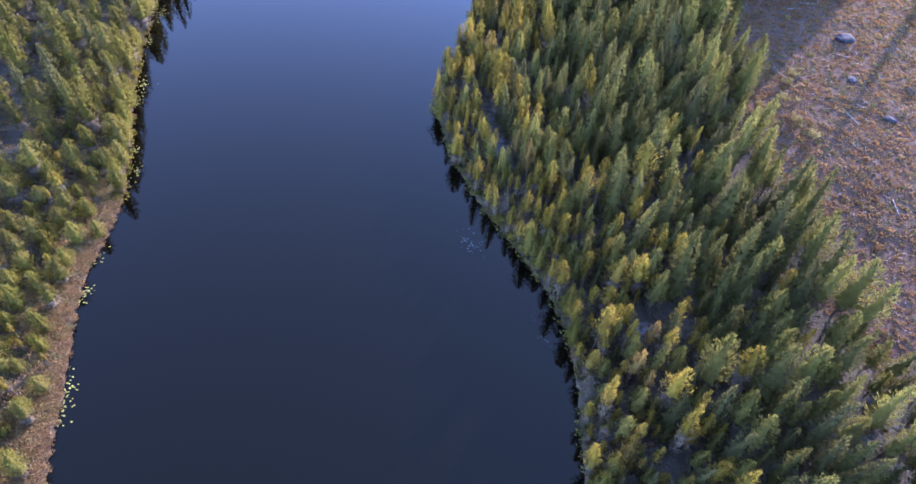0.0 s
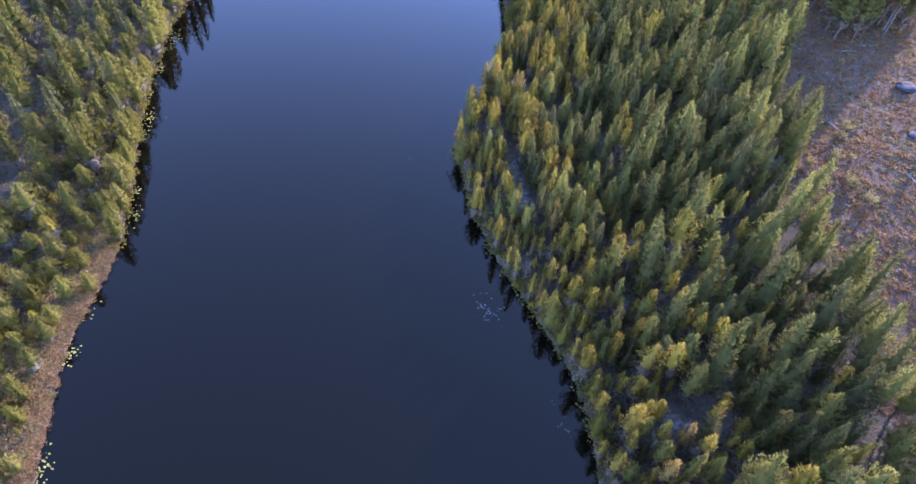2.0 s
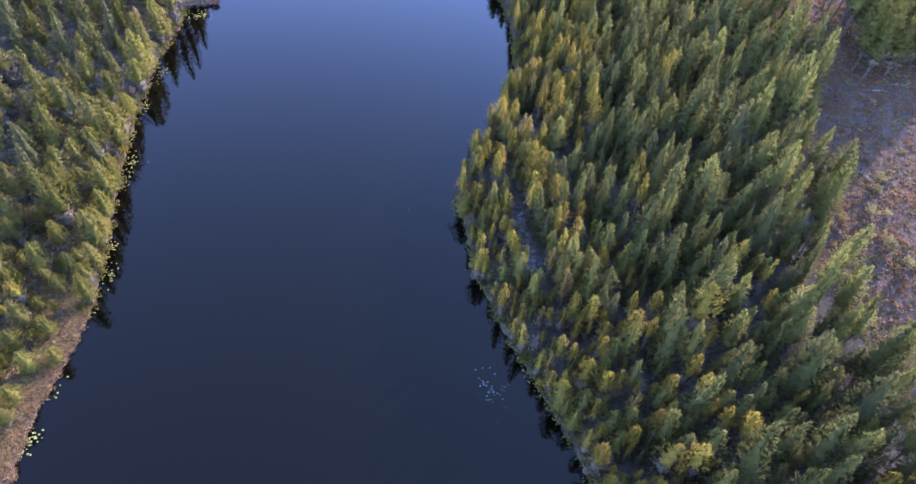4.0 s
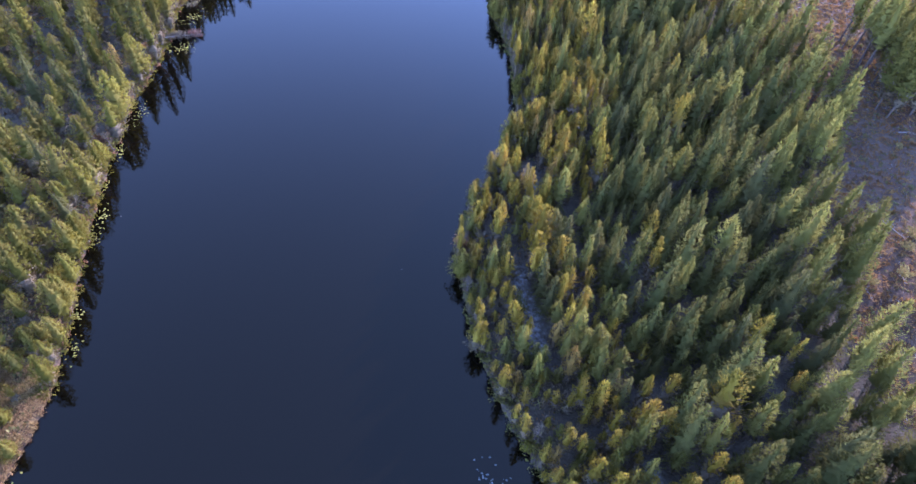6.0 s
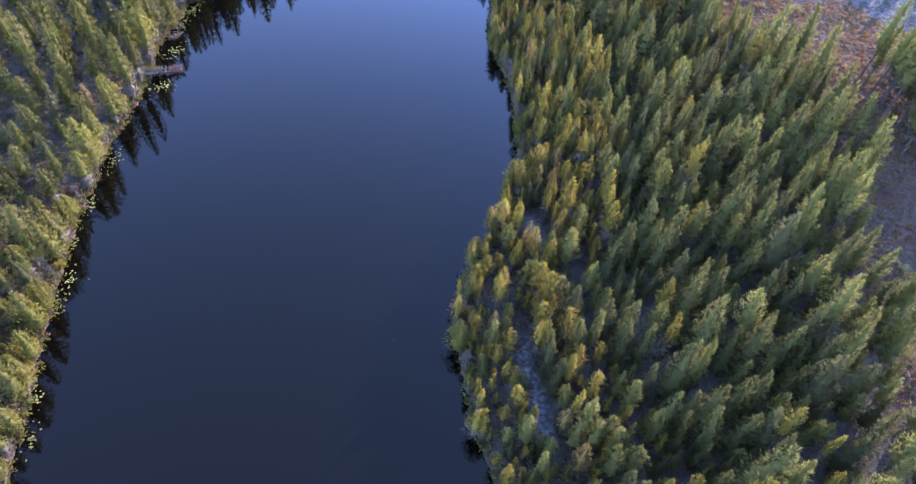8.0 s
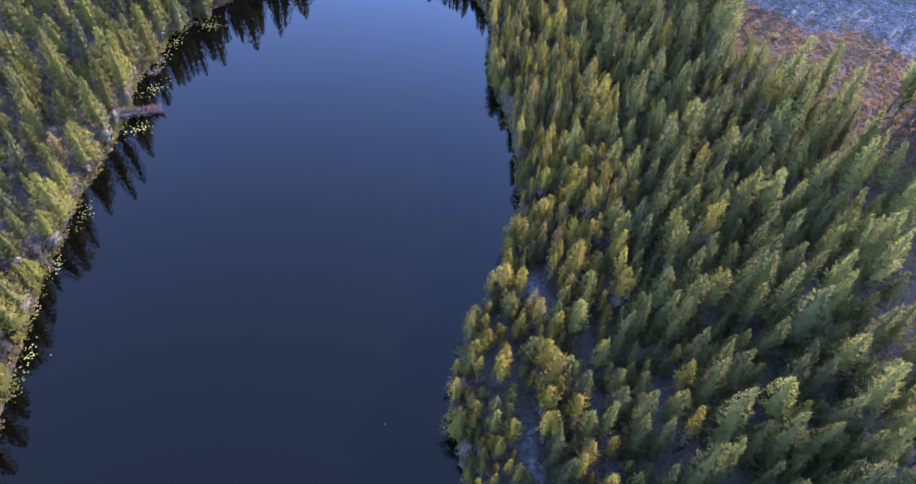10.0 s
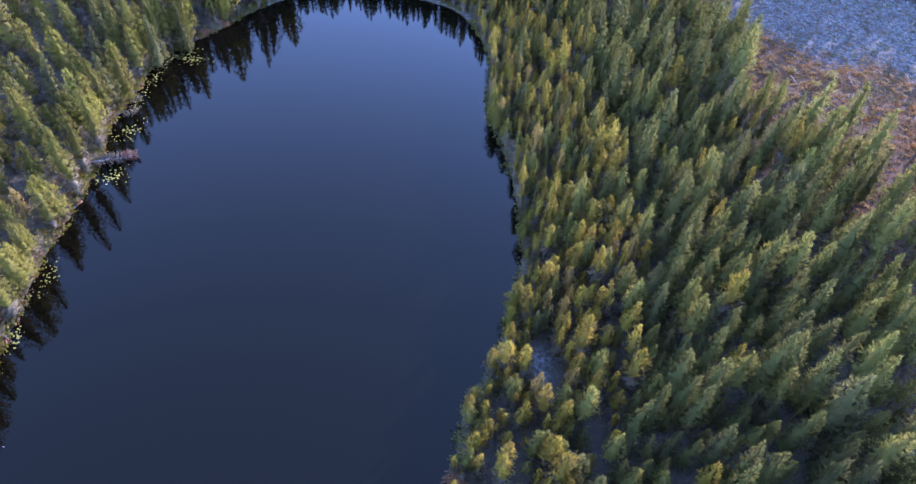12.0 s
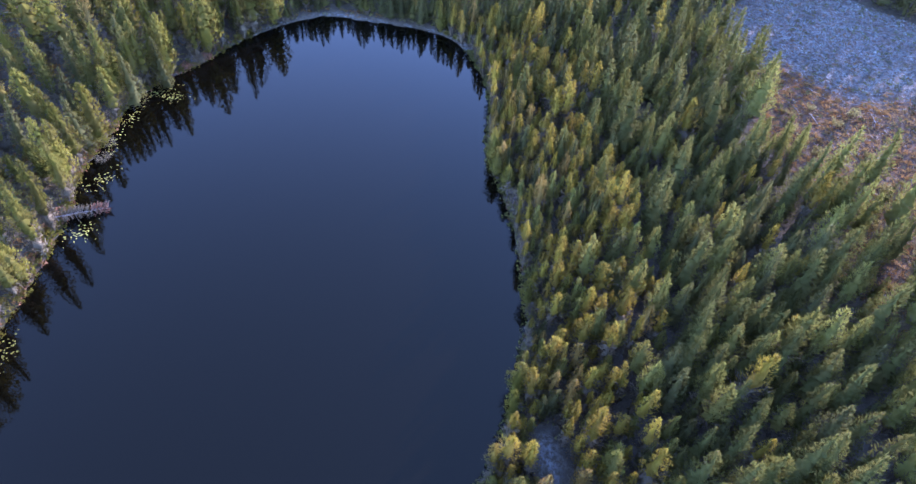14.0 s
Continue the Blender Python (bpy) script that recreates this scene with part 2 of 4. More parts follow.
gx, gy = np.meshgrid(axis(-112, 118, 1.0, 2600), axis(8, 240, 1.0, 2600))
gd = off_shore(gx, gy)
gz = height(gx, gy, gd)
rows_n, cols_n = gx.shape
idx = np.arange(rows_n * cols_n).reshape(rows_n, cols_n)
quads = np.stack([idx[:-1, :-1], idx[:-1, 1:], idx[1:, 1:], idx[1:, :-1]], -1).reshape(-1, 4)
ground_mesh = mesh_from("ground", np.stack([gx, gy, gz], -1).reshape(-1, 3), quads, M_GROUND, True)
for key, values in (("heath", np.clip(in_clearing(gx, gy) * 1.0 + ((gd > -0.7) & (gd < 14) & (gx < -30) & (gy < 112)) * 0.7, 0, 1)), ("frost", frosty(gx, gy))):
    layer = ground_mesh.attributes.new(key, "FLOAT", "POINT")
    layer.data.foreach_set("value", values.astype(np.float32).ravel())
tagged(new("ground", ground_mesh), "mossy forest floor and dry brown heath with hoarfrost", "ground", kind="structure")

wx, wy = np.meshgrid(np.linspace(-75, 32, 24), np.linspace(-110, 214, 60))
widx = np.arange(wx.size).reshape(wx.shape)
wq = np.stack([widx[:-1, :-1], widx[:-1, 1:], widx[1:, 1:], widx[1:, :-1]], -1).reshape(-1, 4)
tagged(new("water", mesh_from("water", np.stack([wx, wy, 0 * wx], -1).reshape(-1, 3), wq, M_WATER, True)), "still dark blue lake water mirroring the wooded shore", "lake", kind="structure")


# ---- building blocks of plants ----
class Soup:
    """Loose triangles that grow into one mesh."""

    def __init__(self):
        self.v, self.f = [], []

    def tri(self, a, b, c):
        k = len(self.v)
        self.v += [tuple(a), tuple(b), tuple(c)]
        self.f.append((k, k + 1, k + 2))

    def tuft(self, at, way, length, width, turn):
        """A flat pointed tuft at a place, pointing along way."""
        way = Vector(way).normalized()
        side = way.cross(Vector((math.cos(turn), math.sin(turn), 0.4))).normalized() * width * 0.5
        at = Vector(at)
        self.tri(at - side, at + side, at + way * length)

    def tube(self, points, radii, sides=5):
        """A tapered limb along points."""
        k = len(self.v)
        for p, r in zip(points, radii):
            for i in range(sides):
                a = 2 * math.pi * i / sides
                self.v.append((p[0] + r * math.cos(a), p[1] + r * math.sin(a), p[2]))
        for j in range(len(points) - 1):
            for i in range(sides):
                a, b = k + j * sides + i, k + j * sides + (i + 1) % sides
                self.f += [(a, b, b + sides), (a, b + sides, a + sides)]

    def stick(self, a, b, r1, r2):
        """A thin three-sided stick from a to b in any direction."""
        a, b = Vector(a), Vector(b)
        w = (b - a).normalized()
        s = w.orthogonal().normalized()
        t = w.cross(s)
        k = len(self.v)
        for p, r in ((a, r1), (b, r2)):
            for i in range(3):
                q = p + (s * math.cos(2.094 * i) + t * math.sin(2.094 * i)) * r
                self.v.append(tuple(q))
        for i in range(3):
            j = (i + 1) % 3
            self.f += [(k + i, k + j, k + 3 + j), (k + i, k + 3 + j, k + 3 + i)]

    def arrays(self):
        return np.array(self.v, np.float32), np.array(self.f, np.int32)


def bent_stem(rnd, h, lean):
    """Points of a slightly crooked stem."""
    bx, by = rnd.uniform(-lean, lean), rnd.uniform(-lean, lean)
    return [(bx * s * s * h + rnd.uniform(-0.02, 0.02) * h * (0 < s < 1), by * s * s * h + rnd.uniform(-0.02, 0.02) * h * (0 < s < 1), s * h) for s in (0, 0.3, 0.6, 0.85, 1)]


def on_stem(stem, s):
    k = [0, 0.3, 0.6, 0.85, 1]
    return Vector([float(np.interp(s, k, [p[i] for p in stem])) for i in range(3)])


def facing(arrays, stem):
    """Turns every tuft's face away from the stem, and leans its shading the same way, as a bushy crown takes the light."""
    v, t = arrays
    z = v[:, 2]
    axis_x, axis_y = (np.interp(z, [p[2] for p in stem], [p[i] for p in stem]) for i in (0, 1))
    out = np.stack([v[:, 0] - axis_x, v[:, 1] - axis_y, np.zeros(len(v))], 1)
    out /= np.maximum(np.linalg.norm(out, axis=1, keepdims=True), 0.05)
    out[:, 2] = 0.45
    a, b, c = v[t[:, 0]], v[t[:, 1]], v[t[:, 2]]
    n = np.cross(b - a, c - a)
    n /= np.maximum(np.linalg.norm(n, axis=1, keepdims=True), 1e-9)
    back = (n * out[t[:, 0]]).sum(1) < 0
    t = t.copy()
    t[back] = t[back][:, ::-1]
    n[back] *= -1
    soft = out.copy()
    np.add.at(soft, t.ravel(), np.repeat(n, 3, 0) * 0.6)
    soft /= np.linalg.norm(soft, axis=1, keepdims=True)
    return v, t, soft.astype(np.float32)


def conifer(seed, h, spread, bare, shape, lift, tuft, width, tufts, grey, whorls, solid=0.66, belly=0.5):
    """A conifer: stem, a dense crown of whorled limbs covered with needle tufts, and a lower crown of grey lichened twigs.
    shape: how the crown narrows (1: a cone, less: rounder); belly: its girth at the very bottom; lift: how far the limbs rise (minus: droop);
    grey: up to which part of the crown the twigs are grey; solid: how far out the needles close up."""
    rnd = random.Random(seed)
    stem, wood, crown, dead = bent_stem(rnd, h, 0.03), Soup(), Soup(), Soup()
    base = 0.012 * h + 0.02
    wood.tube([(p[0], p[1], p[2] - (0.5 if i == 0 else 0)) for i, p in enumerate(stem)], [base, base * 0.8, base * 0.5, base * 0.22, 0.01], 6)
    limbs = 6
    turn = [rnd.uniform(0, 6.3) for j in range(whorls + 1)]
    reach = [[rnd.uniform(0.62, 1.25) for i in range(limbs)] for j in range(whorls + 1)]
    lopsided, lop_way = rnd.uniform(0.0, 0.22), rnd.uniform(0, 6.3)

    def girth(u, a):
        return spread * ((1 - u) ** shape * 0.96 + 0.04) * min(1.0, belly + (1 - belly) * u / 0.22) * (1 + lopsided * math.cos(a - lop_way))

    def place(u):
        return on_stem(stem, bare + (1 - bare) * u * 0.97)

    # the close needles: limbs stand out at each whorl and draw in between
    sides = 2 * limbs
    rings = 2 * whorls
    grid = []
    for j in range(rings + 1):
        u = min(0.985, j / rings)
        w, ring = j // 2, []
        c = place(u)
        for i in range(sides):
            a = turn[w] + 2 * math.pi * i / sides + rnd.uniform(-0.12, 0.12)
            out = (1.12 * reach[w][i // 2] if i % 2 == 0 else 0.72) * (1.0 if j % 2 == 0 else 0.7)
            r = girth(u, a) * solid * (1.1 - 0.6 * u) * out * rnd.uniform(0.85, 1.15) * (0.25 if j == 0 else 1) * (0.3 if j == int(rings * max(0.0, grey - 0.08)) else 1)
            ring.append((c[0] + r * math.cos(a), c[1] + r * math.sin(a), c[2] + r * lift + rnd.uniform(-0.08, 0.08)))
        grid.append(ring)
    cut = int(rings * max(0.0, grey - 0.08))
    for ring in grid[cut:]:
        crown.v += ring
    for j in range(rings - cut):
        for i in range(sides):
            a, b = j * sides + i, j * sides + (i + 1) % sides
            crown.f += [(a, b, b + sides), (a, b + sides, a + sides)]
    for ring in grid[:cut + 1]:
        middle = [sum(p[k] for p in ring) / sides for k in range(3)]
        dead.v += [tuple(m + (p[k] - m) * (0.75 if k < 2 else 1.0) for k, m in enumerate(middle)) for p in ring]
    for j in range(cut):
        for i in range(sides):
            a, b = j * sides + i, j * sides + (i + 1) % sides
            dead.f += [(a, b, b + sides), (a, b + sides, a + sides)]
    for i in range(int(whorls * grey * 3)):
        u, a = rnd.uniform(0, grey), rnd.uniform(0, 6.3)
        r, root = girth(u, a) * rnd.uniform(0.7, 1.0), place(u)
        wood.stick(root, root + Vector((math.cos(a) * r, math.sin(a) * r, r * lift)), 0.03, 0.01)
    done = 0
    while done < tufts:
        u = rnd.random() ** 0.9
        if rnd.random() > 0.4 + 0.6 * (1 - u):
            continue
        done += 1
        w = min(whorls, int(u * whorls + rnd.uniform(0.1, 0.9)))
        i = rnd.randrange(limbs)
        a = turn[w] + 2 * math.pi * i / limbs + rnd.gauss(0, 0.24)
        u2 = min(0.99, max(0.0, w / whorls + rnd.gauss(0, 0.22) / whorls))
        r = girth(u2, a) * min(1.15, reach[w][i]) * (0.42 + 0.58 * rnd.random() ** 0.6) * rnd.uniform(0.85, 1.05)
        if u2 < grey:
            r *= rnd.uniform(0.35, 1.0)
        c = place(u2)
        q = Vector((c[0] + r * math.cos(a), c[1] + r * math.sin(a), c[2] + r * lift + rnd.gauss(0, 0.06)))
        way = Vector((math.cos(a) * 0.8 + rnd.gauss(0, 0.35), math.sin(a) * 0.8 + rnd.gauss(0, 0.35), 0.25 + 1.3 * lift + 0.7 * u2 + rnd.gauss(0, 0.3)))
        small = 1.1 - 0.35 * u2
        if rnd.random() < min(0.95, max(0.0, (grey - u2) / 0.2 + 0.4)):
            dead.tuft(q, way, tuft * rnd.uniform(0.9, 1.7), width * 0.85, rnd.uniform(0, 6.3))
        else:
            crown.tuft(q, way, tuft * small * rnd.uniform(0.7, 1.4), width * small * rnd.uniform(0.7, 1.2), rnd.uniform(0, 6.3))
    top = on_stem(stem, 1)
    for k in range(18):
        d = rnd.random() ** 0.7
        crown.tuft(top + Vector((rnd.gauss(0, 0.04 + 0.09 * d), rnd.gauss(0, 0.04 + 0.09 * d), -0.1 - 0.9 * d)), (rnd.gauss(0, 0.25), rnd.gauss(0, 0.25), 1), rnd.uniform(0.3, 0.5), 0.12, rnd.uniform(0, 6.3))
    if bare > 0.12:
        for i in range(16):
            s, a = rnd.uniform(0.06, bare + 0.1), rnd.uniform(0, 6.3)
            root, r = on_stem(stem, s), spread * rnd.uniform(0.3, 0.75)
            dead.tri(root + Vector((0, 0, 0.03)), root - Vector((0, 0, 0.03)), root + Vector((math.cos(a) * r, math.sin(a) * r, rnd.uniform(-0.25, 0.2))))
    return {"trunk": wood.arrays(), "crown": facing(crown.arrays(), stem), "lower_crown": facing(dead.arrays(), stem) if dead.f else None, "h": h}


def pine(seed, h, spread, bare=0.2, grey=0.24, tufts=1150, shape=0.75, width=0.115):
    """Scots pine: a rounded crown of upturned tufts."""
    return conifer(seed, h, spread, bare, shape, 0.34, 0.28, width, tufts, grey, 9, 0.52, 0.45)


def spruce(seed, h, spread, whorls=12):
    """Norway spruce with drooping tiers and a sharp top."""
    return conifer(seed, h, spread, 0.04, 0.85, 0.0, 0.29, 0.115, 1300, 0.04, whorls, 0.50, 0.7)


def snag(seed, h):
    """A dead, leafless young tree, grey with lichen."""
    rnd = random.Random(seed)
    stem, wood, crown, dead = bent_stem(rnd, h, 0.08), Soup(), Soup(), Soup()
    wood.tube([(p[0], p[1], p[2] - (0.4 if i == 0 else 0)) for i, p in enumerate(stem)], [0.09, 0.075, 0.05, 0.03, 0.01], 5)
    for i in range(40):
        s, a = rnd.uniform(0.15, 0.97), rnd.uniform(0, 6.3)
        r = (1.15 - s) * h * 0.28 * rnd.uniform(0.6, 1.2)
        root = on_stem(stem, s)
        tip = root + Vector((math.cos(a) * r, math.sin(a) * r, r * rnd.uniform(-0.1, 0.6)))
        wood.stick(root, tip, 0.022, 0.006)
        for k in range(7):
            q = root.lerp(tip, rnd.uniform(0.25, 1))
            dead.tuft(q, (math.cos(a) + rnd.gauss(0, 0.8), math.sin(a) + rnd.gauss(0, 0.8), rnd.gauss(0.2, 0.5)), rnd.uniform(0.25, 0.6), 0.06, rnd.uniform(0, 6.3))
    return {"trunk": wood.arrays(), "crown": None, "lower_crown": dead.arrays(), "h": h}


def part(name, arrays, mat, parent, label="", smooth=False):
    """One mesh object under a thing or a part."""
    ob = new(name, mesh_from(name, arrays[0], arrays[1], mat, smooth, arrays[2] if len(arrays) > 2 else None))
    ob.parent = parent
    return tagged(ob, label)


KINDS = {}


def kind(key, name, forms, mat, label, category, group):
    KINDS[key] = {"name": name, "forms": forms, "mat": mat, "label": label, "category": category, "group": group, "made": {}, "count": 0}


kind("pine", "pine_tree", [pine(11 + i, 8.5, (1.8, 2.3, 1.4, 2.1, 2.5, 1.6)[i], 0.12 + 0.05 * (i % 2)) for i in range(6)], M_PINE,
     "olive-green pine with grey lower twigs on the wooded bank", "pine tree", "pines in the wood")
kind("yellow", "yellow_pine_tree", [pine(31 + i, 7.0, (1.3, 1.7, 0.9, 1.5, 2.0, 1.1)[i], 0.08 + 0.06 * (i % 2), 0.36 + 0.06 * (i % 3), 900, 0.62) for i in range(6)], M_PINE_YELLOW,
     "slender yellow-tinged pine growing near the lake shore", "pine tree", "yellowish pines near the shore")
kind("rust", "rusty_pine_tree", [pine(51 + i, 7.0, 1.3, 0.08, 0.34, 800, 0.65) for i in range(2)], M_PINE_RUST,
     "pine with rusty brownish-yellow needles in the wood", "pine tree", "rusty pines")
kind("spruce", "spruce_tree", [spruce(71 + i, 10.0, (2.6, 3.0, 2.2, 2.7, 1.9)[i], 9 + i % 3) for i in range(5)], M_SPRUCE,
     "tall green spruce with feathery drooping branches", "spruce tree", "spruces in the wood")
kind("dark", "dark_spruce_tree", [spruce(91 + i, 9.0, (2.3, 1.9, 2.6)[i], 9) for i in range(3)], M_SPRUCE_DARK,
     "dark green spruce standing among other conifers", "spruce tree", "dark spruces in the wood")
kind("bank", "bank_pine_tree", [pine(111 + i, 9.0, (3.3, 2.9, 3.7, 3.1, 2.5)[i], 0.02, 0.30 + 0.06 * (i % 3), 1350, 0.6, 0.17) for i in range(5)], M_PINE_BANK,
     "bushy sunlit pine with grey twigs on the far bank", "pine tree", "pines on the western bank")
kind("shore", "shore_pine_tree", [pine(171 + i, 7.0, (2.2, 2.6, 1.9, 2.4)[i], 0.0, 0.06 + 0.06 * (i % 2), 1000, 0.6, 0.19) for i in range(4)], M_PINE_SHORE,
     "low bushy pine with grey twigs overhanging the water", "pine tree", "pines along the water's edge")
kind("spire", "spire_pine_tree", [pine(231 + i, 15.0, (3.4, 2.9, 3.7, 3.1)[i], 0.03, 0.28 + 0.06 * (i % 2), 1700, 0.68, 0.22) for i in range(4)], M_PINE_BANK,
     "tall slender pine with grey twigs low down on the far bank", "pine tree", "slender pines on the western bank")
kind("tall", "tall_pine_tree", [pine(131 + i, 17.0, 2.6, 0.36, 0.1, 900, 0.7, 0.2) for i in range(3)], M_PINE,
     "tall pine with a long bare pale trunk beside the clearing", "pine tree", "tall pines round the clearing")
kind("mast", "lone_spruce_tree", [conifer(161, 20.0, 1.15, 0.06, 0.22, -0.05, 0.4, 0.22, 1100, 0.03, 14, 0.85, 0.7)], M_SPRUCE_DARK,
     "lone tall narrow spruce on the open clearing", "spruce tree", "lone trees on the clearing")
kind("snag", "dead_tree", [snag(151 + i, 4.5) for i in range(3)], None,
     "leafless grey dead young tree by the water", "dead tree", "dead grey trees")


def thing_of(key, i):
    """The first tree of a kind and form, with its parts; later ones are copies."""
    k = KINDS[key]
    if i not in k["made"]:
        f = k["forms"][i]
        root = tagged(new(k["name"]), k["label"], k["category"], k["group"])
        part("trunk", f["trunk"], M_BARK, root)
        if f["crown"]:
            part("crown", f["crown"], k["mat"], root)
        if f["lower_crown"]:
            part("lower_crown", f["lower_crown"], M_TWIGS, root, "grey lichened dead lower branches")
        k["made"][i] = root
        return root, True
    return k["made"][i], False


STUFF = {}


def plant(key, x, y, h, wide=1.0, alone=True):
    """A tree of that kind and height at a place: a thing of its own, or one of the far wood's mass."""
    k = KINDS[key]
    i = int(rng.integers(len(k["forms"])))
    turn, tilt, lean = rng.uniform(0, 360), rng.normal(0, 2.2), rng.normal(0, 2.2)
    s = h / k["forms"][i]["h"]
    m = pose(x, y, float(height(x, y)) - 0.05, tilt, lean, turn)
    side = wide * s ** 0.7
    if alone and k["count"] < 300:
        k["count"] += 1
        root, first = thing_of(key, i)
        if first:
            root.matrix_basis = m @ Matrix.Diagonal((side, side, s, 1))
        else:
            ob = copy_thing(root, m)
            ob.scale = (side, side, s)
    else:
        STUFF.setdefault((key, i), []).append(np.array(m @ Matrix.Diagonal((side, side, s, 1))))


# ---- where the trees stand ----
class Spread:
    """Keeps trees a fair way apart."""

    def __init__(self, cell=2.0):
        self.cell, self.at = cell, {}

    def free(self, x, y, gap):
        i, j = int(x // self.cell), int(y // self.cell)
        for a in range(i - 2, i + 3):
            for b in range(j - 2, j + 3):
                for px, py in self.at.get((a, b), ()):
                    if (px - x) ** 2 + (py - y) ** 2 < gap * gap:
                        return False
        return True

    def take(self, x, y):
        self.at.setdefault((int(x // self.cell), int(y // self.cell)), []).append((x, y))


taken = Spread()


def stand(key, trees, more=0.0):
    """Trees by place and the height of their tops over the lake."""
    for x, y, top in trees:
        taken.take(x, y)
        plant(key, x, y, top + more - float(height(x, y)), rng.uniform(0.95, 1.15))


stand("yellow", [(2.7, 78.7, 6.6), (3.2, 87.8, 6.0), (2.0, 90.8, 5.2), (3.8, 88.1, 5.8), (8.6, 75.6, 5.9), (8.0, 74.2, 5.5), (4.6, 111.4, 8.8), (7.2, 110.2, 8.6),
                 (13.9, 65.4, 8.0), (16.4, 62.0, 9.2), (18.2, 51.8, 9.2), (22.2, 43.8, 10.8), (21.7, 33.0, 12.0), (29.2, 35.2, 12.2), (29.8, 29.5, 13.0), (9.9, 89.2, 9.0)])
stand("yellow", [(10.9, 89.9, 9.6), (11.3, 103.8, 9.8), (7.5, 118.9, 9.0), (10.1, 130.6, 8.4), (14.0, 126.8, 9.4), (10.5, 139.0, 9.6), (10.8, 135.8, 9.0), (14.3, 113.5, 11.6)])
stand("pine", [(14.8, 89.5, 10.6), (17.2, 78.3, 10.2), (15.6, 79.3, 11.4), (18.1, 77.3, 9.8), (21.8, 66.4, 11.6), (16.0, 109.0, 10.6), (16.7, 99.9, 9.6), (20.6, 120.6, 11.0),
               (22.7, 78.7, 11.2), (14.5, 138.0, 12.2), (20.4, 134.9, 12.6), (23.3, 131.8, 13.8), (42.8, 69.6, 13.4), (46.0, 95.0, 17.8), (51.3, 89.9, 17.6), (34.4, 37.3, 15.2), (55.8, 98.2, 16.5), (53.4, 102.0, 15.5), (52.9, 113.0, 19.0)])
stand("spruce", [(28.3, 95.9, 14.4), (27.4, 68.9, 13.8), (28.6, 58.6, 14.4), (32.1, 73.9, 16.6), (33.2, 51.3, 16.2), (33.8, 63.0, 13.6), (25.4, 85.2, 14.8), (29.7, 90.7, 16.0),
                 (35.2, 89.6, 15.2), (33.5, 74.2, 16.6), (27.1, 66.0, 15.0), (29.7, 98.1, 14.0), (25.2, 107.3, 12.2), (35.3, 110.2, 16.0), (28.9, 81.5, 13.0), (22.4, 89.5, 11.8)])
stand("spruce", [(37.0, 103.0, 13.6), (6.3, 178.2, 12.0), (16.9, 166.9, 14.0), (22.8, 166.9, 17.4), (30.2, 157.5, 15.0), (29.0, 129.9, 15.6), (34.7, 129.7, 14.2), (25.9, 123.3, 13.0),
                 (24.7, 108.9, 13.0), (31.8, 115.7, 13.2), (31.9, 97.6, 14.0), (37.3, 169.8, 17.6), (36.6, 123.5, 15.0), (27.2, 126.0, 15.6), (25.1, 148.3, 15.4), (21.6, 104.0, 13.0)])
stand("rust", [(21.0, 128.6, 10.4), (9.6, 120.4, 8.0), (8.4, 151.1, 10.4)])
stand("bank", [(-62.3, 78.0, 7.6), (-56.0, 71.6, 5.4), (-52.5, 80.0, 3.9), (-68.0, 94.2, 7.0), (-62.2, 95.0, 5.4), (-56.0, 53.8, 4.4), (-60.0, 102.9, 6.4), (-60.9, 69.4, 6.8),
               (-57.3, 87.1, 4.4), (-67.4, 135.9, 8.8), (-64.9, 125.2, 7.2), (-62.2, 123.0, 5.0), (-59.9, 112.8, 5.8), (-68.6, 152.6, 6.6), (-69.8, 147.1, 7.0), (-53.7, 63.3, 4.9)], 1.6)
stand("dark", [(-66.5, 158.5, 11.5), (-70.0, 164.0, 12.5), (-64.0, 172.0, 11.0), (-60.5, 178.5, 10.5), (-68.0, 180.0, 13.0), (-74.0, 155.0, 12.0), (-62.5, 184.0, 10.0), (-72.5, 172.5, 13.0)])
stand("mast", [(104.4, 133.1, 25.5)])


def scatter(x0, x1, y0, y1, tries, choose, gap):
    """Fills a stretch with trees, where choose(x, y, d) gives a kind, a height and whether it counts alone."""
    xs, ys = rng.uniform(x0, x1, tries), rng.uniform(y0, y1, tries)
    ds, gl = off_shore(xs, ys), glade(xs, ys, 1.05)
    for x, y, d, g in zip(xs, ys, ds, gl):
        if d < 0.5 or g > 0:
            continue
        got = choose(x, y, d)
        if got and taken.free(x, y, gap * (got[1] / 9) ** 0.75 * (0.76 if d < 13 else 1.0)):
            taken.take(x, y)
            plant(got[0], x, y, got[1], rng.uniform(0.85, 1.25), got[2])


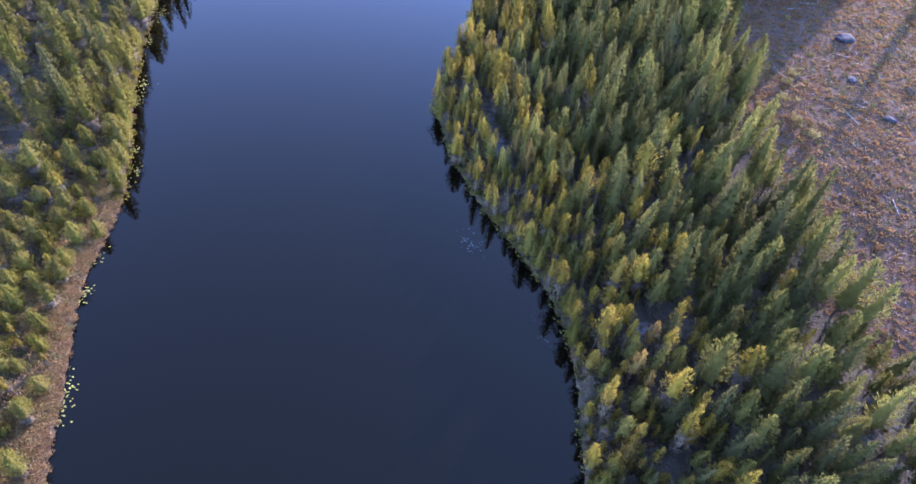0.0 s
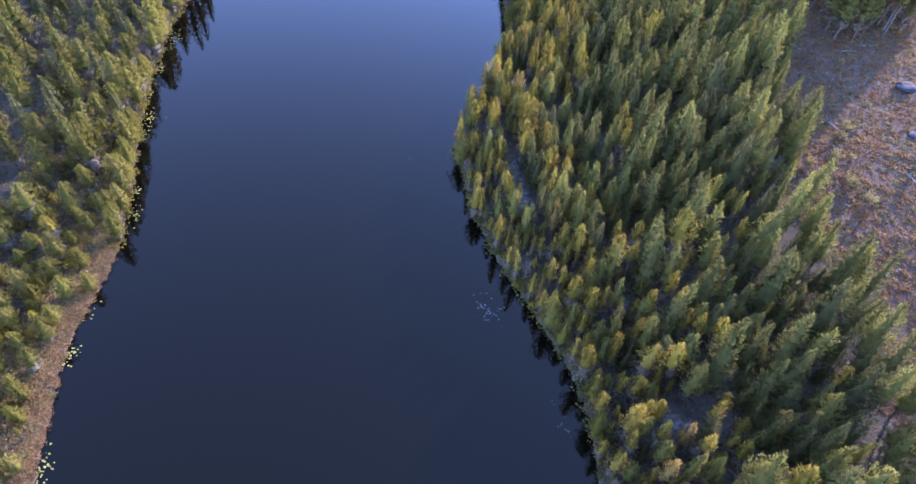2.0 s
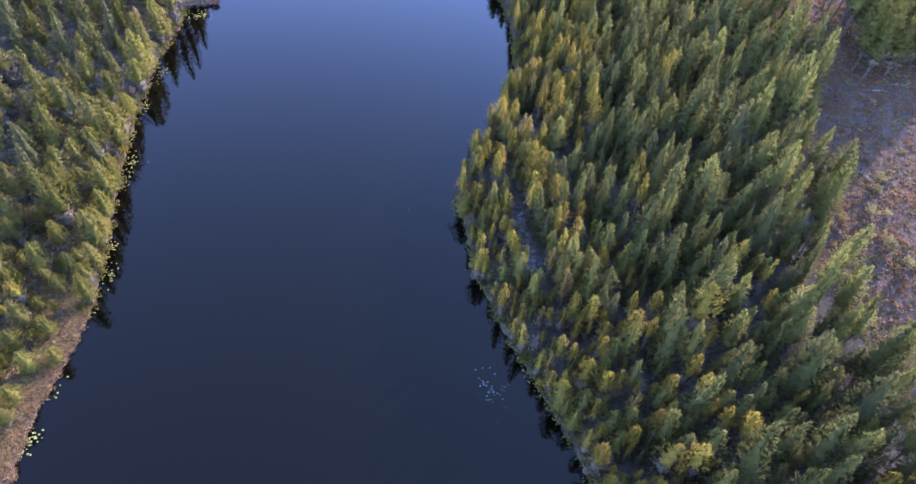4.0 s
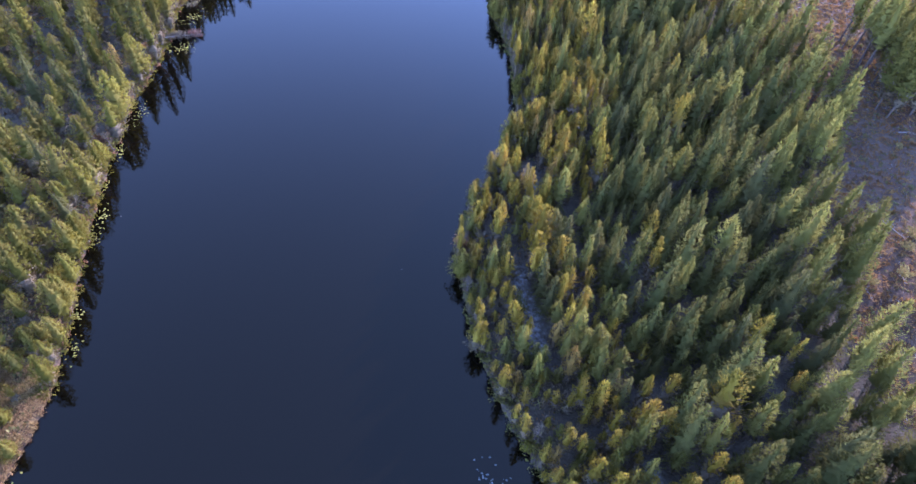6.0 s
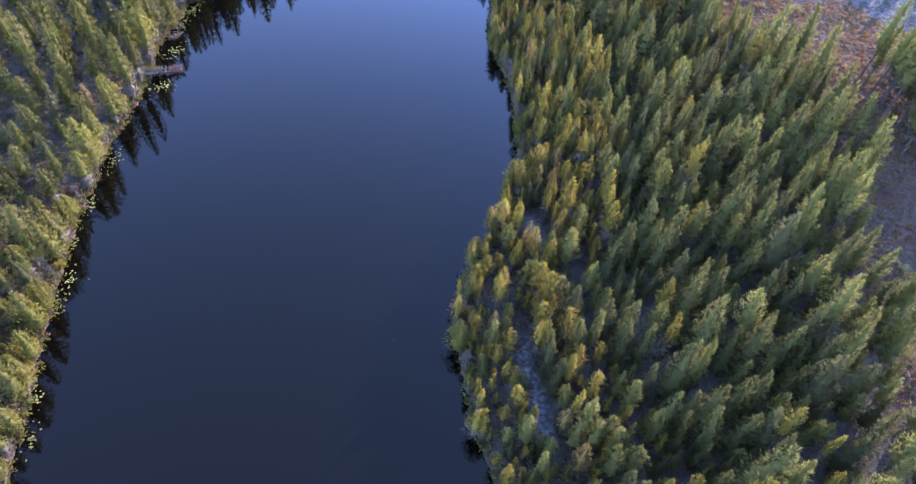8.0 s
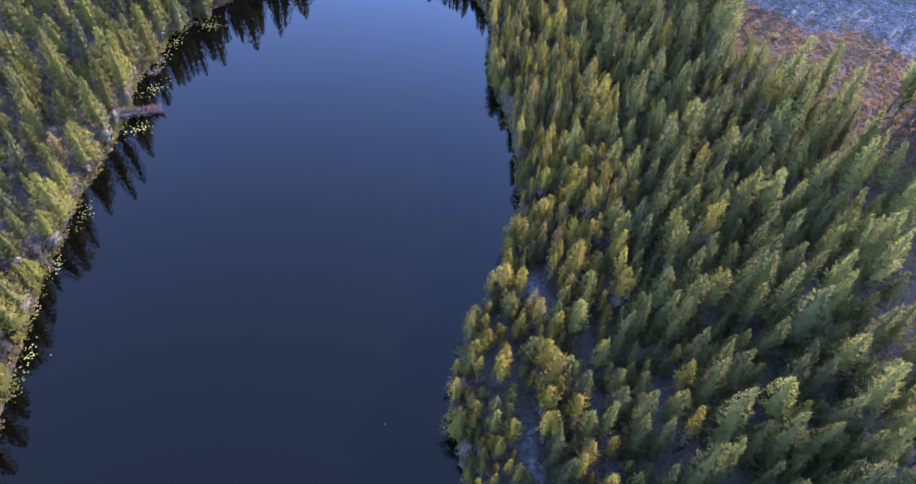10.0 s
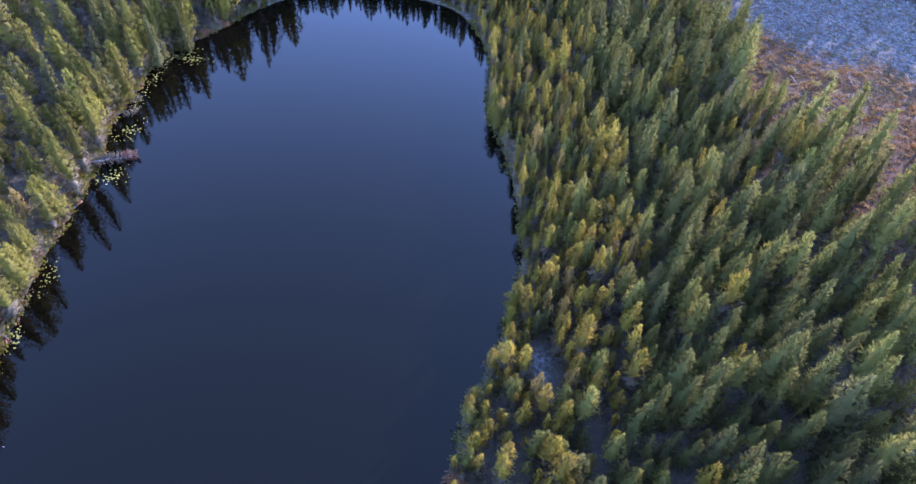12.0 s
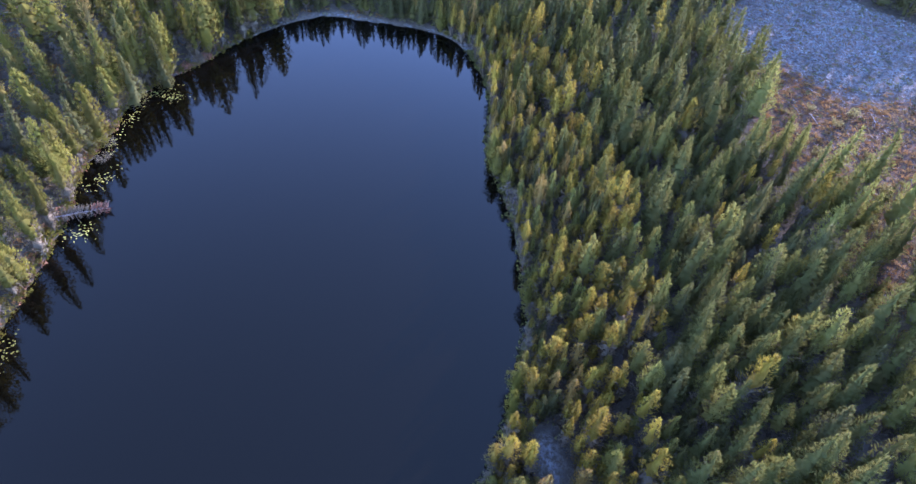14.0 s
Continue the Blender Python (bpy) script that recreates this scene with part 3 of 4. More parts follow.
def east_wood(x, y, d):
    edge = float(edge_of_wood(y))
    ragged = 108 < y < 162 and rng.random() < 0.08
    if x > edge + (7 if ragged else 0):
        return None
    near = math.exp(-d / 11)
    h = (4.9 + 7.0 * (1 - math.exp(-d / 14)) + 0.5 * min(1, max(0, (x - 38) / 10))) * (rng.uniform(0.5, 0.75) if rng.random() < 0.3 else rng.uniform(0.8, 1.16))
    r = rng.random()
    if d < 1.5 and r < 0.3:
        return "snag", rng.uniform(2.5, 4.5), True
    patch = 0.5 + 0.5 * math.sin(x * 0.23 + 1.5 * math.sin(y * 0.11)) * math.sin(y * 0.17)
    if near > 0.42 or (near > 0.2 and r < 0.45):
        key = "yellow" if r < 0.56 else ("pine" if r < 0.82 else ("rust" if r < 0.92 else "dark"))
    elif x > edge - 6:
        key = "pine" if r < 0.75 else "spruce"
        h *= 1.05
    else:
        key = "spruce" if r < 0.25 + 0.4 * patch else ("dark" if r < 0.5 + 0.3 * patch else ("pine" if r < 0.92 else "yellow"))
    return key, h, 24 < y < 175


def west_wood(x, y, d):
    if x > -20:
        return None
    far = min(1, max(0, (y - 118) / 40))
    deep = 1 - math.exp(-d / 9)
    h = (7.9 + 2.8 * deep + 6.2 * far * (0.7 + 0.3 * deep)) * rng.uniform(0.7, 1.18)
    r = rng.random()
    if y < 70 and d < 7 and r < 0.85:
        return None
    if y < 110 and r < 0.12 and d > 3:
        return None
    if y < 82 and d < 26 and rng.random() < 0.4:
        return None
    if d < 1.6 and r < 0.1:
        return "snag", rng.uniform(2.0, 4.0), True
    if r < 0.66 - 0.12 * far:
        key = "spire" if y > 112 + 10 * r else "bank"
    elif r < 0.80:
        key = "pine"
    elif r < 0.835:
        key = "rust"
    else:
        key = "spruce" if far > 0.3 else "bank" if y < 85 else "dark"
    return key, h * (0.75 if y < 80 else 1.0), 24 < y < 180 and d < 32


def north_wood(x, y, d):
    if d < 1.2 or in_clearing(x, y):
        return None
    r = rng.random()
    return ("dark" if r < 0.4 else "spruce" if r < 0.75 else "pine"), (6.5 + 4.5 * (1 - math.exp(-d / 10))) * rng.uniform(0.75, 1.2), d < 6


def clearing_edge(x, y, d):
    """The tall stand in the clearing and the wood beyond it."""
    clump = 71 < x < 65 + 0.824 * (y - 109) and 131 < y < 156
    if clump or (y > float(far_edge(x)) and x > 48):
        r, low = rng.random(), 1.0 if clump else 0.82
        few = 0.4 if clump else 0.5
        return ("tall" if r < few else "pine" if clump else "dark"), rng.uniform(14, 19) * (1 if r < few else 0.85) * low, True
    return None


def low_bank(x, y, d):
    """Low round pines on the open south-western bank."""
    if d < 2.2 + 1.5 * math.sin(y * 0.3) or y > 74 or x > -30:
        return None
    return ("shore" if rng.random() < 0.8 else "yellow"), rng.uniform(3.0, 5.6), True


def shore_row(step):
    """Trees close along the water, leaning over it."""
    ring, gone = np.concatenate([LAKE, LAKE[:1]]), 0.0
    for (ax, ay), (bx, by) in zip(ring[:-1], ring[1:]):
        length = math.hypot(bx - ax, by - ay)
        gone += length
        while gone > step:
            gone -= step * rng.uniform(0.75, 1.3) * (0.62 if ax < -30 and ay > 118 else 1.0)
            t, d = rng.random(), rng.uniform(0.1, 0.8)
            x, y = ax + (bx - ax) * t + (by - ay) / length * d, ay + (by - ay) * t - (bx - ax) / length * d
            west = x < -30
            if y < 20 or y > 207 or (west and y < 66) or off_shore(x, y) < 0.0 or not taken.free(x, y, 1.2):
                continue
            taken.take(x, y)
            far = min(1, max(0, (y - 105) / 40)) if west else 0.15
            if rng.random() < 0.12:
                plant("snag", x, y, rng.uniform(2.5, 4.5))
            else:
                plant("spire" if west and y > 120 and rng.random() < 0.75 else "shore" if west or rng.random() < 0.4 else "yellow", x, y, (rng.uniform(4.6, 8.6) + 6.0 * far) * (1.0 if west else 0.85), rng.uniform(0.8, 1.1))


shore_row(2.9)
scatter(-64, -38, 18, 76, 900, low_bank, 4.6)
scatter(-6, 66, 12, 206, 16000, east_wood, 2.15)
scatter(-112, -36, 14, 206, 8000, west_wood, 3.6)
scatter(-95, 66, 198, 262, 3500, north_wood, 2.5)
scatter(70, 106, 130, 157, 900, clearing_edge, 1.6)
scatter(50, 150, 157, 275, 5000, clearing_edge, 2.2)
scatter(-6, 60, -30, 12, 1300, east_wood, 3.0)
scatter(-95, -30, -30, 14, 1300, west_wood, 3.4)


def thinned(v, t, n, step):
    """Every so many tufts, made larger: for trees of the far mass."""
    tri = v[t[::step]]
    tri = tri.mean(1, keepdims=True) + (tri - tri.mean(1, keepdims=True)) * 0.93 * step ** 0.5
    return tri.reshape(-1, 3), np.arange(len(tri) * 3).reshape(-1, 3), n[t[::step]].reshape(-1, 3)


def plant_the_rest():
    """The wood's mass: trees past those that stand alone, one joined mesh for each look; the outermost are the plainest."""
    by_look = {}
    for (key, i), poses in STUFF.items():
        f, k = KINDS[key]["forms"][i], KINDS[key]
        every = np.array(poses)
        outer = (every[:, 1, 3] < 18) | (every[:, 1, 3] > 216) | (every[:, 0, 3] < -82)
        for ms, step in ((every[~outer], 2), (every[outer], 6)):
            for name, mat in (("trunk", M_BARK), ("crown", k["mat"]), ("lower_crown", M_TWIGS)):
                if f[name] is None or not len(ms):
                    continue
                v, t = f[name][:2]
                n = f[name][2] if len(f[name]) > 2 else np.zeros_like(v)
                if name != "trunk":
                    v, t, n = thinned(v, t, n, step)
                vv = np.einsum("nij,vj->nvi", ms[:, :3, :3], v) + ms[:, None, :3, 3]
                nn = np.einsum("nij,vj->nvi", ms[:, :3, :3], n)
                nn /= np.maximum(np.linalg.norm(nn, axis=2, keepdims=True), 1e-6)
                tt = t[None] + (np.arange(len(ms)) * len(v))[:, None, None]
                by_look.setdefault(mat.name, (mat, []))[1].append((vv.reshape(-1, 3), tt.reshape(-1, 3), nn.reshape(-1, 3)))
    for mat, bits in by_look.values():
        vs, fs, k = [], [], 0
        for v, t, n in bits:
            vs.append(v)
            fs.append(t + k)
            k += len(v)
        normals = np.concatenate([n for v, t, n in bits]) if mat is not M_BARK else None
        tagged(new("far_woods", mesh_from("far_woods", np.concatenate(vs), np.concatenate(fs), mat, False, normals)), "mass of conifers with " + mat.name.replace("_", " "), "woods", kind="stuff")


plant_the_rest()


# ---- plants of the ground and the shore ----
def clump(rnd, size, tall, blades, flat=0.5, broad=1.0):
    """A hummock of short upright tufts."""
    s = Soup()
    for i in range(blades):
        a, r = rnd.uniform(0, 6.3), size * 0.5 * rnd.random() ** 0.5
        q = (math.cos(a) * r, math.sin(a) * r, tall * flat * (1 - (2 * r / size) ** 2) * 0.8)
        s.tuft(q, (math.cos(a) * 0.7 + rnd.gauss(0, 0.4), math.sin(a) * 0.7 + rnd.gauss(0, 0.4), 1), tall * rnd.uniform(0.5, 1.0), size * broad * rnd.uniform(0.22, 0.42), rnd.uniform(0, 6.3))
    return s.arrays()


def strew(name, forms, places, mat, label, category):
    """Many small plants or bits as one joined mesh; places: x, y, scale."""
    vs, fs, k = [], [], 0
    places = np.array(places)
    zs = height(places[:, 0], places[:, 1])
    for (x, y, sc), z in zip(places, zs):
        v, f = forms[int(rng.integers(len(forms)))]
        a = rng.uniform(0, 6.283)
        c, s = math.cos(a) * sc, math.sin(a) * sc
        vs.append(np.stack([v[:, 0] * c - v[:, 1] * s + x, v[:, 0] * s + v[:, 1] * c + y, v[:, 2] * sc + z - 0.03], -1))
        fs.append(f + k)
        k += len(v)
    return tagged(new(name, mesh_from(name, np.concatenate(vs), np.concatenate(fs), mat)), label, category, kind="stuff")


r9 = random.Random(9)
heath_forms = [clump(r9, 1.0, 0.42, 9) for i in range(10)]
grass_forms = [clump(r9, 0.5, 0.42, 14, 0.2, 0.35) for i in range(6)]

hx, hy = rng.uniform(46, 120, 60000), rng.uniform(24, 236, 60000)
keep = in_clearing(hx, hy)
hx, hy = hx[keep], hy[keep]
fr = frosty(hx, hy) * 0.9
draw, shade = rng.random(len(hx)), np.sin(hx * 0.19 + 1.7 * np.sin(hy * 0.13)) * np.sin(hy * 0.16 + 0.8) * 0.5 + 0.5
size = rng.uniform(0.3, 0.85, len(hx)) * np.where(rng.random(len(hx)) < 0.12, 1.5, 1)
is_frost, is_green = draw < np.where(hy > 160, np.minimum(fr * 1.75, 0.95), fr * 2.0), (draw > 0.72 + 0.2 * shade)
strew("heather", heath_forms, np.stack([hx, hy, size], -1)[~is_frost & ~is_green], M_HEATH, "dry brown heather and grass hummocks on the clearing", "heather")
strew("dwarf_shrub", heath_forms, np.stack([hx, hy, size], -1)[~is_frost & is_green], M_HEATH_GREEN, "yellow-green dwarf shrub on the clearing", "shrub")
strew("frosted_heather", heath_forms, np.stack([hx, hy, size * np.where(fr < 0.3, 0.42, 0.85)], -1)[is_frost], M_FROSTED, "heather whitened by hoarfrost in the shade", "heather")

# under the trees and in the glades
ux, uy = rng.uniform(-100, 52, 26000), rng.uniform(16, 212, 26000)
ud, ug = off_shore(ux, uy), glade(ux, uy)
keep = (ud > 0.3) & (ud < 44) & ~in_clearing(ux, uy)
ux, uy, ud, ug = ux[keep], uy[keep], ud[keep], ug[keep]
west = ux < -30
pick = (west & (rng.random(len(ux)) < 0.75)) | (~west & (ud < 9) & (rng.random(len(ux)) < 0.5))
size = rng.uniform(0.5, 1.3, len(ux))
tone = rng.random(len(ux))
under = np.stack([ux, uy, size], -1)
strew("bilberry", heath_forms, under[pick & (tone < 0.5) & (ug == 0)], M_HEATH_GREEN, "low olive-green bilberry on the forest floor", "shrub")
strew("heather", heath_forms, under[pick & (tone >= 0.5) & (ug == 0)], M_HEATH, "low brown heather on the forest floor", "heather")
strew("frosted_heather", grass_forms, under[(ug > 0) & (tone < 0.9)], M_FROSTED, "frosted grass and twigs in the glades", "grass")

# sedge along the water
qx, qy = rng.uniform(-56, -36, 18000), rng.uniform(16, 70, 18000)
qd = off_shore(qx, qy)
keep = (qd > 0.02) & (qd < 5.5 + 1.5 * np.sin(qy * 0.3))
strew("sedge", grass_forms, np.stack([qx, qy, rng.uniform(0.7, 1.5, len(qx))], -1)[keep], M_SEDGE_BROWN, "brown dry sedge and bog heather on the low bank", "sedge")
sx, sy = rng.uniform(-72, 26, 90000), rng.uniform(16, 212, 90000)
sd = off_shore(sx, sy)
wide = np.where((sx < -30) & (sy < 68), 4.2 + 1.2 * np.sin(sy * 0.3), np.where(sx < -30, 0.35 + 0.6 * np.sin(sy * 0.41) * np.sin(sy * 0.13), np.where(sy > 198, 0.5, 0.2 + 0.2 * np.sin(sy * 0.5))))
keep = (sd > 0.02) & (sd < wide)
strew("sedge", grass_forms, np.stack([sx, sy, rng.uniform(0.6, 1.3, len(sx))], -1)[keep & (sy < 199)], M_SEDGE, "rust-brown dry sedge along the water's edge", "sedge")
strew("frosted_sedge", grass_forms, np.stack([sx, sy, rng.uniform(0.7, 1.3, len(sx))], -1)[keep & (sy >= 199)], M_FROSTED, "frosted pale sedge at the head of the lake", "sedge")


# low olive and brown cover on the open south-western bank
ox, oy = rng.uniform(-66, -40, 9000), rng.uniform(16, 84, 9000)
od = off_shore(ox, oy)
keep = (od > 1.2) & (od < 17)
tone, cover = rng.random(len(ox)), np.stack([ox, oy, rng.uniform(0.35, 0.9, len(ox))], -1)
strew("bilberry", heath_forms, cover[keep & (tone < 0.45)], M_HEATH_GREEN, "low olive-green bilberry on the open bank", "shrub")
strew("heather", heath_forms, cover[keep & (tone >= 0.45)], M_SEDGE_BROWN, "low brown heather on the open bank", "heather")


# brush that hangs over the banks
vx, vy = rng.uniform(-72, 26, 100000), rng.uniform(16, 200, 100000)
vd = off_shore(vx, vy)
keep = (vd > -0.22) & (vd < np.where(vx < -30, 1.6, 1.8)) & ~((vx < -30) & (vy < 66))
vx, vy = vx[keep], vy[keep]
tone, size = rng.random(len(vx)), rng.uniform(0.6, 1.5, len(vx))
brush = np.stack([vx, vy, size], -1)
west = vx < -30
strew("shore_brush", heath_forms, brush[(tone < 0.72) & west], M_PINE_SHORE, "low olive-green brush hanging over the bank", "brush")
strew("shore_brush", heath_forms, brush[(tone >= 0.72) & (tone < 0.82) & west], M_SEDGE, "low brown twiggy brush hanging over the bank", "brush")
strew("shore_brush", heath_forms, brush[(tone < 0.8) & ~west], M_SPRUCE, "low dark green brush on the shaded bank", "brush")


def shrub(seed, size, tall, mat, twig):
    """A low round bush: stems and a dome of tufts."""
    rnd = random.Random(seed)
    wood, crown = Soup(), Soup()
    for i in range(9):
        a, r = i * 0.7 + rnd.uniform(-0.3, 0.3), size * rnd.uniform(0.3, 0.7)
        tip = Vector((math.cos(a) * r, math.sin(a) * r, tall * rnd.uniform(0.55, 1)))
        wood.stick((0, 0, -0.2), tip, 0.03, 0.008)
        for k in range(26):
            q = tip.lerp(Vector((0, 0, 0.2)), rnd.random() * 0.6) + Vector((rnd.gauss(0, 0.2), rnd.gauss(0, 0.2), rnd.gauss(0, 0.15)))
            crown.tuft(q, (math.cos(a) + rnd.gauss(0, 0.6), math.sin(a) + rnd.gauss(0, 0.6), 0.7 + rnd.gauss(0, 0.4)), rnd.uniform(0.2, 0.42), 0.06 if twig else rnd.uniform(0.1, 0.2), rnd.uniform(0, 6.3))
    return wood.arrays(), crown.arrays(), mat


M_OLIVE = foliage("olive_yellow_leaves", (0.15, 0.125, 0.045), (0.27, 0.22, 0.075), (0.21, 0.165, 0.06), 0.35, 0.8)
SHRUBS = [("green_shrub", shrub(201, 1.1, 1.3, M_PINE_BANK, False), "low olive-green bush at the water's edge"), ("grey_shrub", shrub(203, 1.2, 1.3, M_TWIGS, True), "leafless grey lichened bush among the pines by the lake"),
          ("rusty_shrub", shrub(205, 1.0, 1.1, M_SEDGE, False), "rust-brown bush at the water's edge"), ("yellow_shrub", shrub(207, 1.0, 1.2, M_PINE_YELLOW, False), "small yellow-green pine bush on the bank"),
          ("olive_shrub", shrub(209, 1.4, 1.5, M_OLIVE, False), "low olive-yellow bush on the dry clearing")]
first_shrub = {}


def set_shrub(i, x, y, s):
    name, (wood, crown, mat), label = SHRUBS[i]
    m = pose(x, y, float(height(x, y)) - 0.05, 0, 0, rng.uniform(0, 360))
    if i in first_shrub:
        copy_thing(first_shrub[i], m).scale = (s, s, s)
        return
    root = tagged(new(name), label, "bush", "bushes on the clearing" if i == 4 else "bushes along the shore")
    part("stem", wood, M_BARK, root)
    part("foliage", crown, mat, root)
    root.matrix_basis = m @ Matrix.Diagonal((s, s, s, 1))
    first_shrub[i] = root


placed = 0
bx, by = rng.uniform(-85, 24, 9000), rng.uniform(18, 206, 9000)
for x, y, d in zip(bx, by, off_shore(bx, by)):
    west_open = x < -30 and y < 112
    if 0.15 < d < (14 if west_open else 2.2) and rng.random() < (0.5 if d < 2 else 0.28) and taken.free(x, y, 1.0) and placed < 260:
        if x < -30 and y < 66 and d < 4:
            continue
        r = rng.random()
        set_shrub(0 if r < 0.58 else 1 if r < 0.66 else 2 if r < 0.74 else 3, x, y, rng.uniform(0.7, 1.4))
        taken.take(x, y)
        placed += 1
for x, y, s in [(-0.2, 96.3, 1.6), (0.4, 94.6, 1.2), (-63.2, 157.0, 1.9), (-62.3, 159.0, 1.6), (-63.8, 161.0, 1.5), (-57.4, 187.0, 1.9), (-56.4, 188.6, 1.6)]:
    set_shrub(2 if x > -30 or y > 187.5 or 158 < y < 160 else 1, x, y, s * (1.0 if x > -30 else 0.8))


# leafless grey bushes under the eastern pines
for k in range(260):
    x, y = rng.uniform(-2, 32), rng.uniform(26, 170)
    if 1.5 < float(off_shore(np.array(x), np.array(y))) < 15 and taken.free(x, y, 1.0):
        set_shrub(1, x, y, rng.uniform(0.9, 1.7))
        taken.take(x, y)


for k in range(55):
    y = rng.uniform(84, 190)
    x = float(edge_of_wood(y)) + rng.uniform(0.5, 20) * rng.uniform(0.3, 1)
    if float(frosty(np.array(x), np.array(y))) < 0.2 and taken.free(x, y, 1.2):
        set_shrub(4, x, y, rng.uniform(0.5, 1.3))


# ---- lily pads ----
def pad_patch(x, y, along, across, turn, count, mat, label):
    """Round notched leaves lying on the water, one patch."""
    s = Soup()
    c, sn = math.cos(radians(turn)), math.sin(radians(turn))
    k = 0
    while k < count * 1.1:
        u, v = r9.gauss(0, 0.42) * along, r9.gauss(0, 0.42) * across
        px, py = x + u * c - v * sn, y + u * sn + v * c
        k += 1
        if float(off_shore(px, py)) > -0.15:
            continue
        r, a0, tilt = r9.uniform(0.07, 0.16), r9.uniform(0, 6.3), r9.uniform(-0.02, 0.02)
        mid = (px, py, 0.03)
        rim = [(px + r * math.cos(a0 + 0.25 + i * 0.83), py + r * math.sin(a0 + 0.25 + i * 0.83) * 0.9, 0.02 + tilt * math.cos(i) + 0.012 * (i % 2)) for i in range(8)]
        for i in range(7):
            s.tri(mid, rim[i], rim[i + 1])
    v, f = s.arrays()
    v = v - np.array([x, y, 0], np.float32)
    ob = tagged(new("lily_pad_patch", mesh_from("lily_pad_patch", v, f, mat)), label, "lily pads", "lily pad patches along the shores", "stuff")
    ob.location = (x, y, 0)


for px, py, along, across, turn, count in [(-47.6, 54.2, 3.4, 1.4, 75, 40), (-46.2, 48.8, 2.4, 1.2, 80, 30), (-42.4, 34.0, 4.2, 1.2, 100, 46), (-53.9, 91.4, 3.4, 1.0, 110, 30), (-54.4, 95.4, 3.0, 0.9, 105, 26),
                                           (-57.0, 101.2, 3.4, 1.0, 105, 30), (-59.0, 119.4, 3.6, 1.5, 100, 40), (-58.0, 110.0, 3.0, 0.9, 105, 24), (-47.6, 72.6, 2.6, 0.9, 105, 22), (-49.6, 78.0, 2.0, 0.8, 110, 16)]:
    pad_patch(px, py, along, across, turn, count, M_PAD, "yellow-green lily pads floating beside the bank")
for px, py, along, across, turn, count in [(-59.2, 140.8, 3.6, 2.2, 10, 60), (-61.6, 152.0, 4.4, 2.2, 60, 60), (-63.4, 160.6, 4.0, 1.4, 95, 40), (-63.2, 168.0, 3.6, 1.6, 85, 36), (-58.4, 175.6, 3.4, 2.2, 20, 60), (-61.6, 176.4, 3.4, 1.8, 40, 40)]:
    pad_patch(px, py, along, across, turn, count, M_PAD, "dense yellow-green lily pads in the shaded bay")
pad_patch(6.0, 61.6, 4.2, 1.8, 115, 40, M_PAD_PALE, "pale sparse lily pads off the wooded point")
pad_patch(15.6, 46.6, 3.0, 1.0, 110, 10, M_PAD_PALE, "few pale lily pads close to the bank")


def floating_leaf(x, y, r):
    s = Soup()
    rim = [(r * math.cos(i * 0.9) * (1 + 0.15 * (i % 2)), 0.7 * r * math.sin(i * 0.9), 0.02 + 0.03 * (i % 2)) for i in range(7)]
    for i in range(7):
        s.tri((0, 0, 0.03), rim[i], rim[(i + 1) % 7])
    ob = tagged(new("floating_leaf", mesh_from("floating_leaf", *s.arrays(), M_FLOAT)), "single pale leaf floating on the open lake", "leaf", "leaves on the water")
    ob.location = (x, y, 0)


M_FLOAT = foliage("bleached_leaf", (0.12, 0.115, 0.1), (0.17, 0.165, 0.14), (0.14, 0.13, 0.11), 0.1, 0.5)
floating_leaf(-51.8, 95.8, 0.11)
floating_leaf(-8.5, 91.0, 0.09)


# ---- the tree that fell into the water ----
def fallen_tree(ax, ay, bx, by):
    rnd = random.Random(5)
    root = tagged(new("fallen_tree"), "fallen dead tree with rust-brown tip lying in the water", "fallen tree")
    a, b = Vector((0, 0, 0.7)), Vector((bx - ax, by - ay, 0.25))
    wood, twigs, tip = Soup(), Soup(), Soup()
    wood.stick(a, a.lerp(b, 0.5), 0.16, 0.12)
    wood.stick(a.lerp(b, 0.5), b, 0.10, 0.03)
    way = (b - a).normalized()
    for i in range(190):
        t = rnd.uniform(0.12, 1)
        q = a.lerp(b, t)
        side = Vector((-way.y, way.x, 0)) * rnd.choice((-1, 1)) * rnd.uniform(0.4, 1.5) * (1.2 - 0.45 * t) + way * rnd.uniform(0, 0.6) + Vector((0, 0, rnd.uniform(-0.15, 0.7)))
        wood.stick(q, q + side, 0.02, 0.006)
        for k in range(12):
            at = q + side * rnd.uniform(0.3, 1.0)
            (tip if t > 0.66 and k % 2 else twigs).tuft(at, side + Vector((rnd.gauss(0, 0.5), rnd.gauss(0, 0.5), rnd.gauss(0.2, 0.3))), rnd.uniform(0.25, 0.5), 0.08, rnd.uniform(0, 6.3))
    part("trunk", wood.arrays(), M_PALE_BARK, root)
    part("twig_mass", twigs.arrays(), M_TWIGS, root, "grey bare twigs")
    part("needle_mass", tip.arrays(), M_DEAD_NEEDLES, root, "rust-red dead needles")
    root.location = (ax, ay, 0)


M_DEAD_NEEDLES = foliage("dead_red_needles", (0.20, 0.075, 0.05), (0.32, 0.13, 0.085), (0.24, 0.12, 0.09), 0.2)
fallen_tree(-64.0, 142.6, -57.3, 146.0)


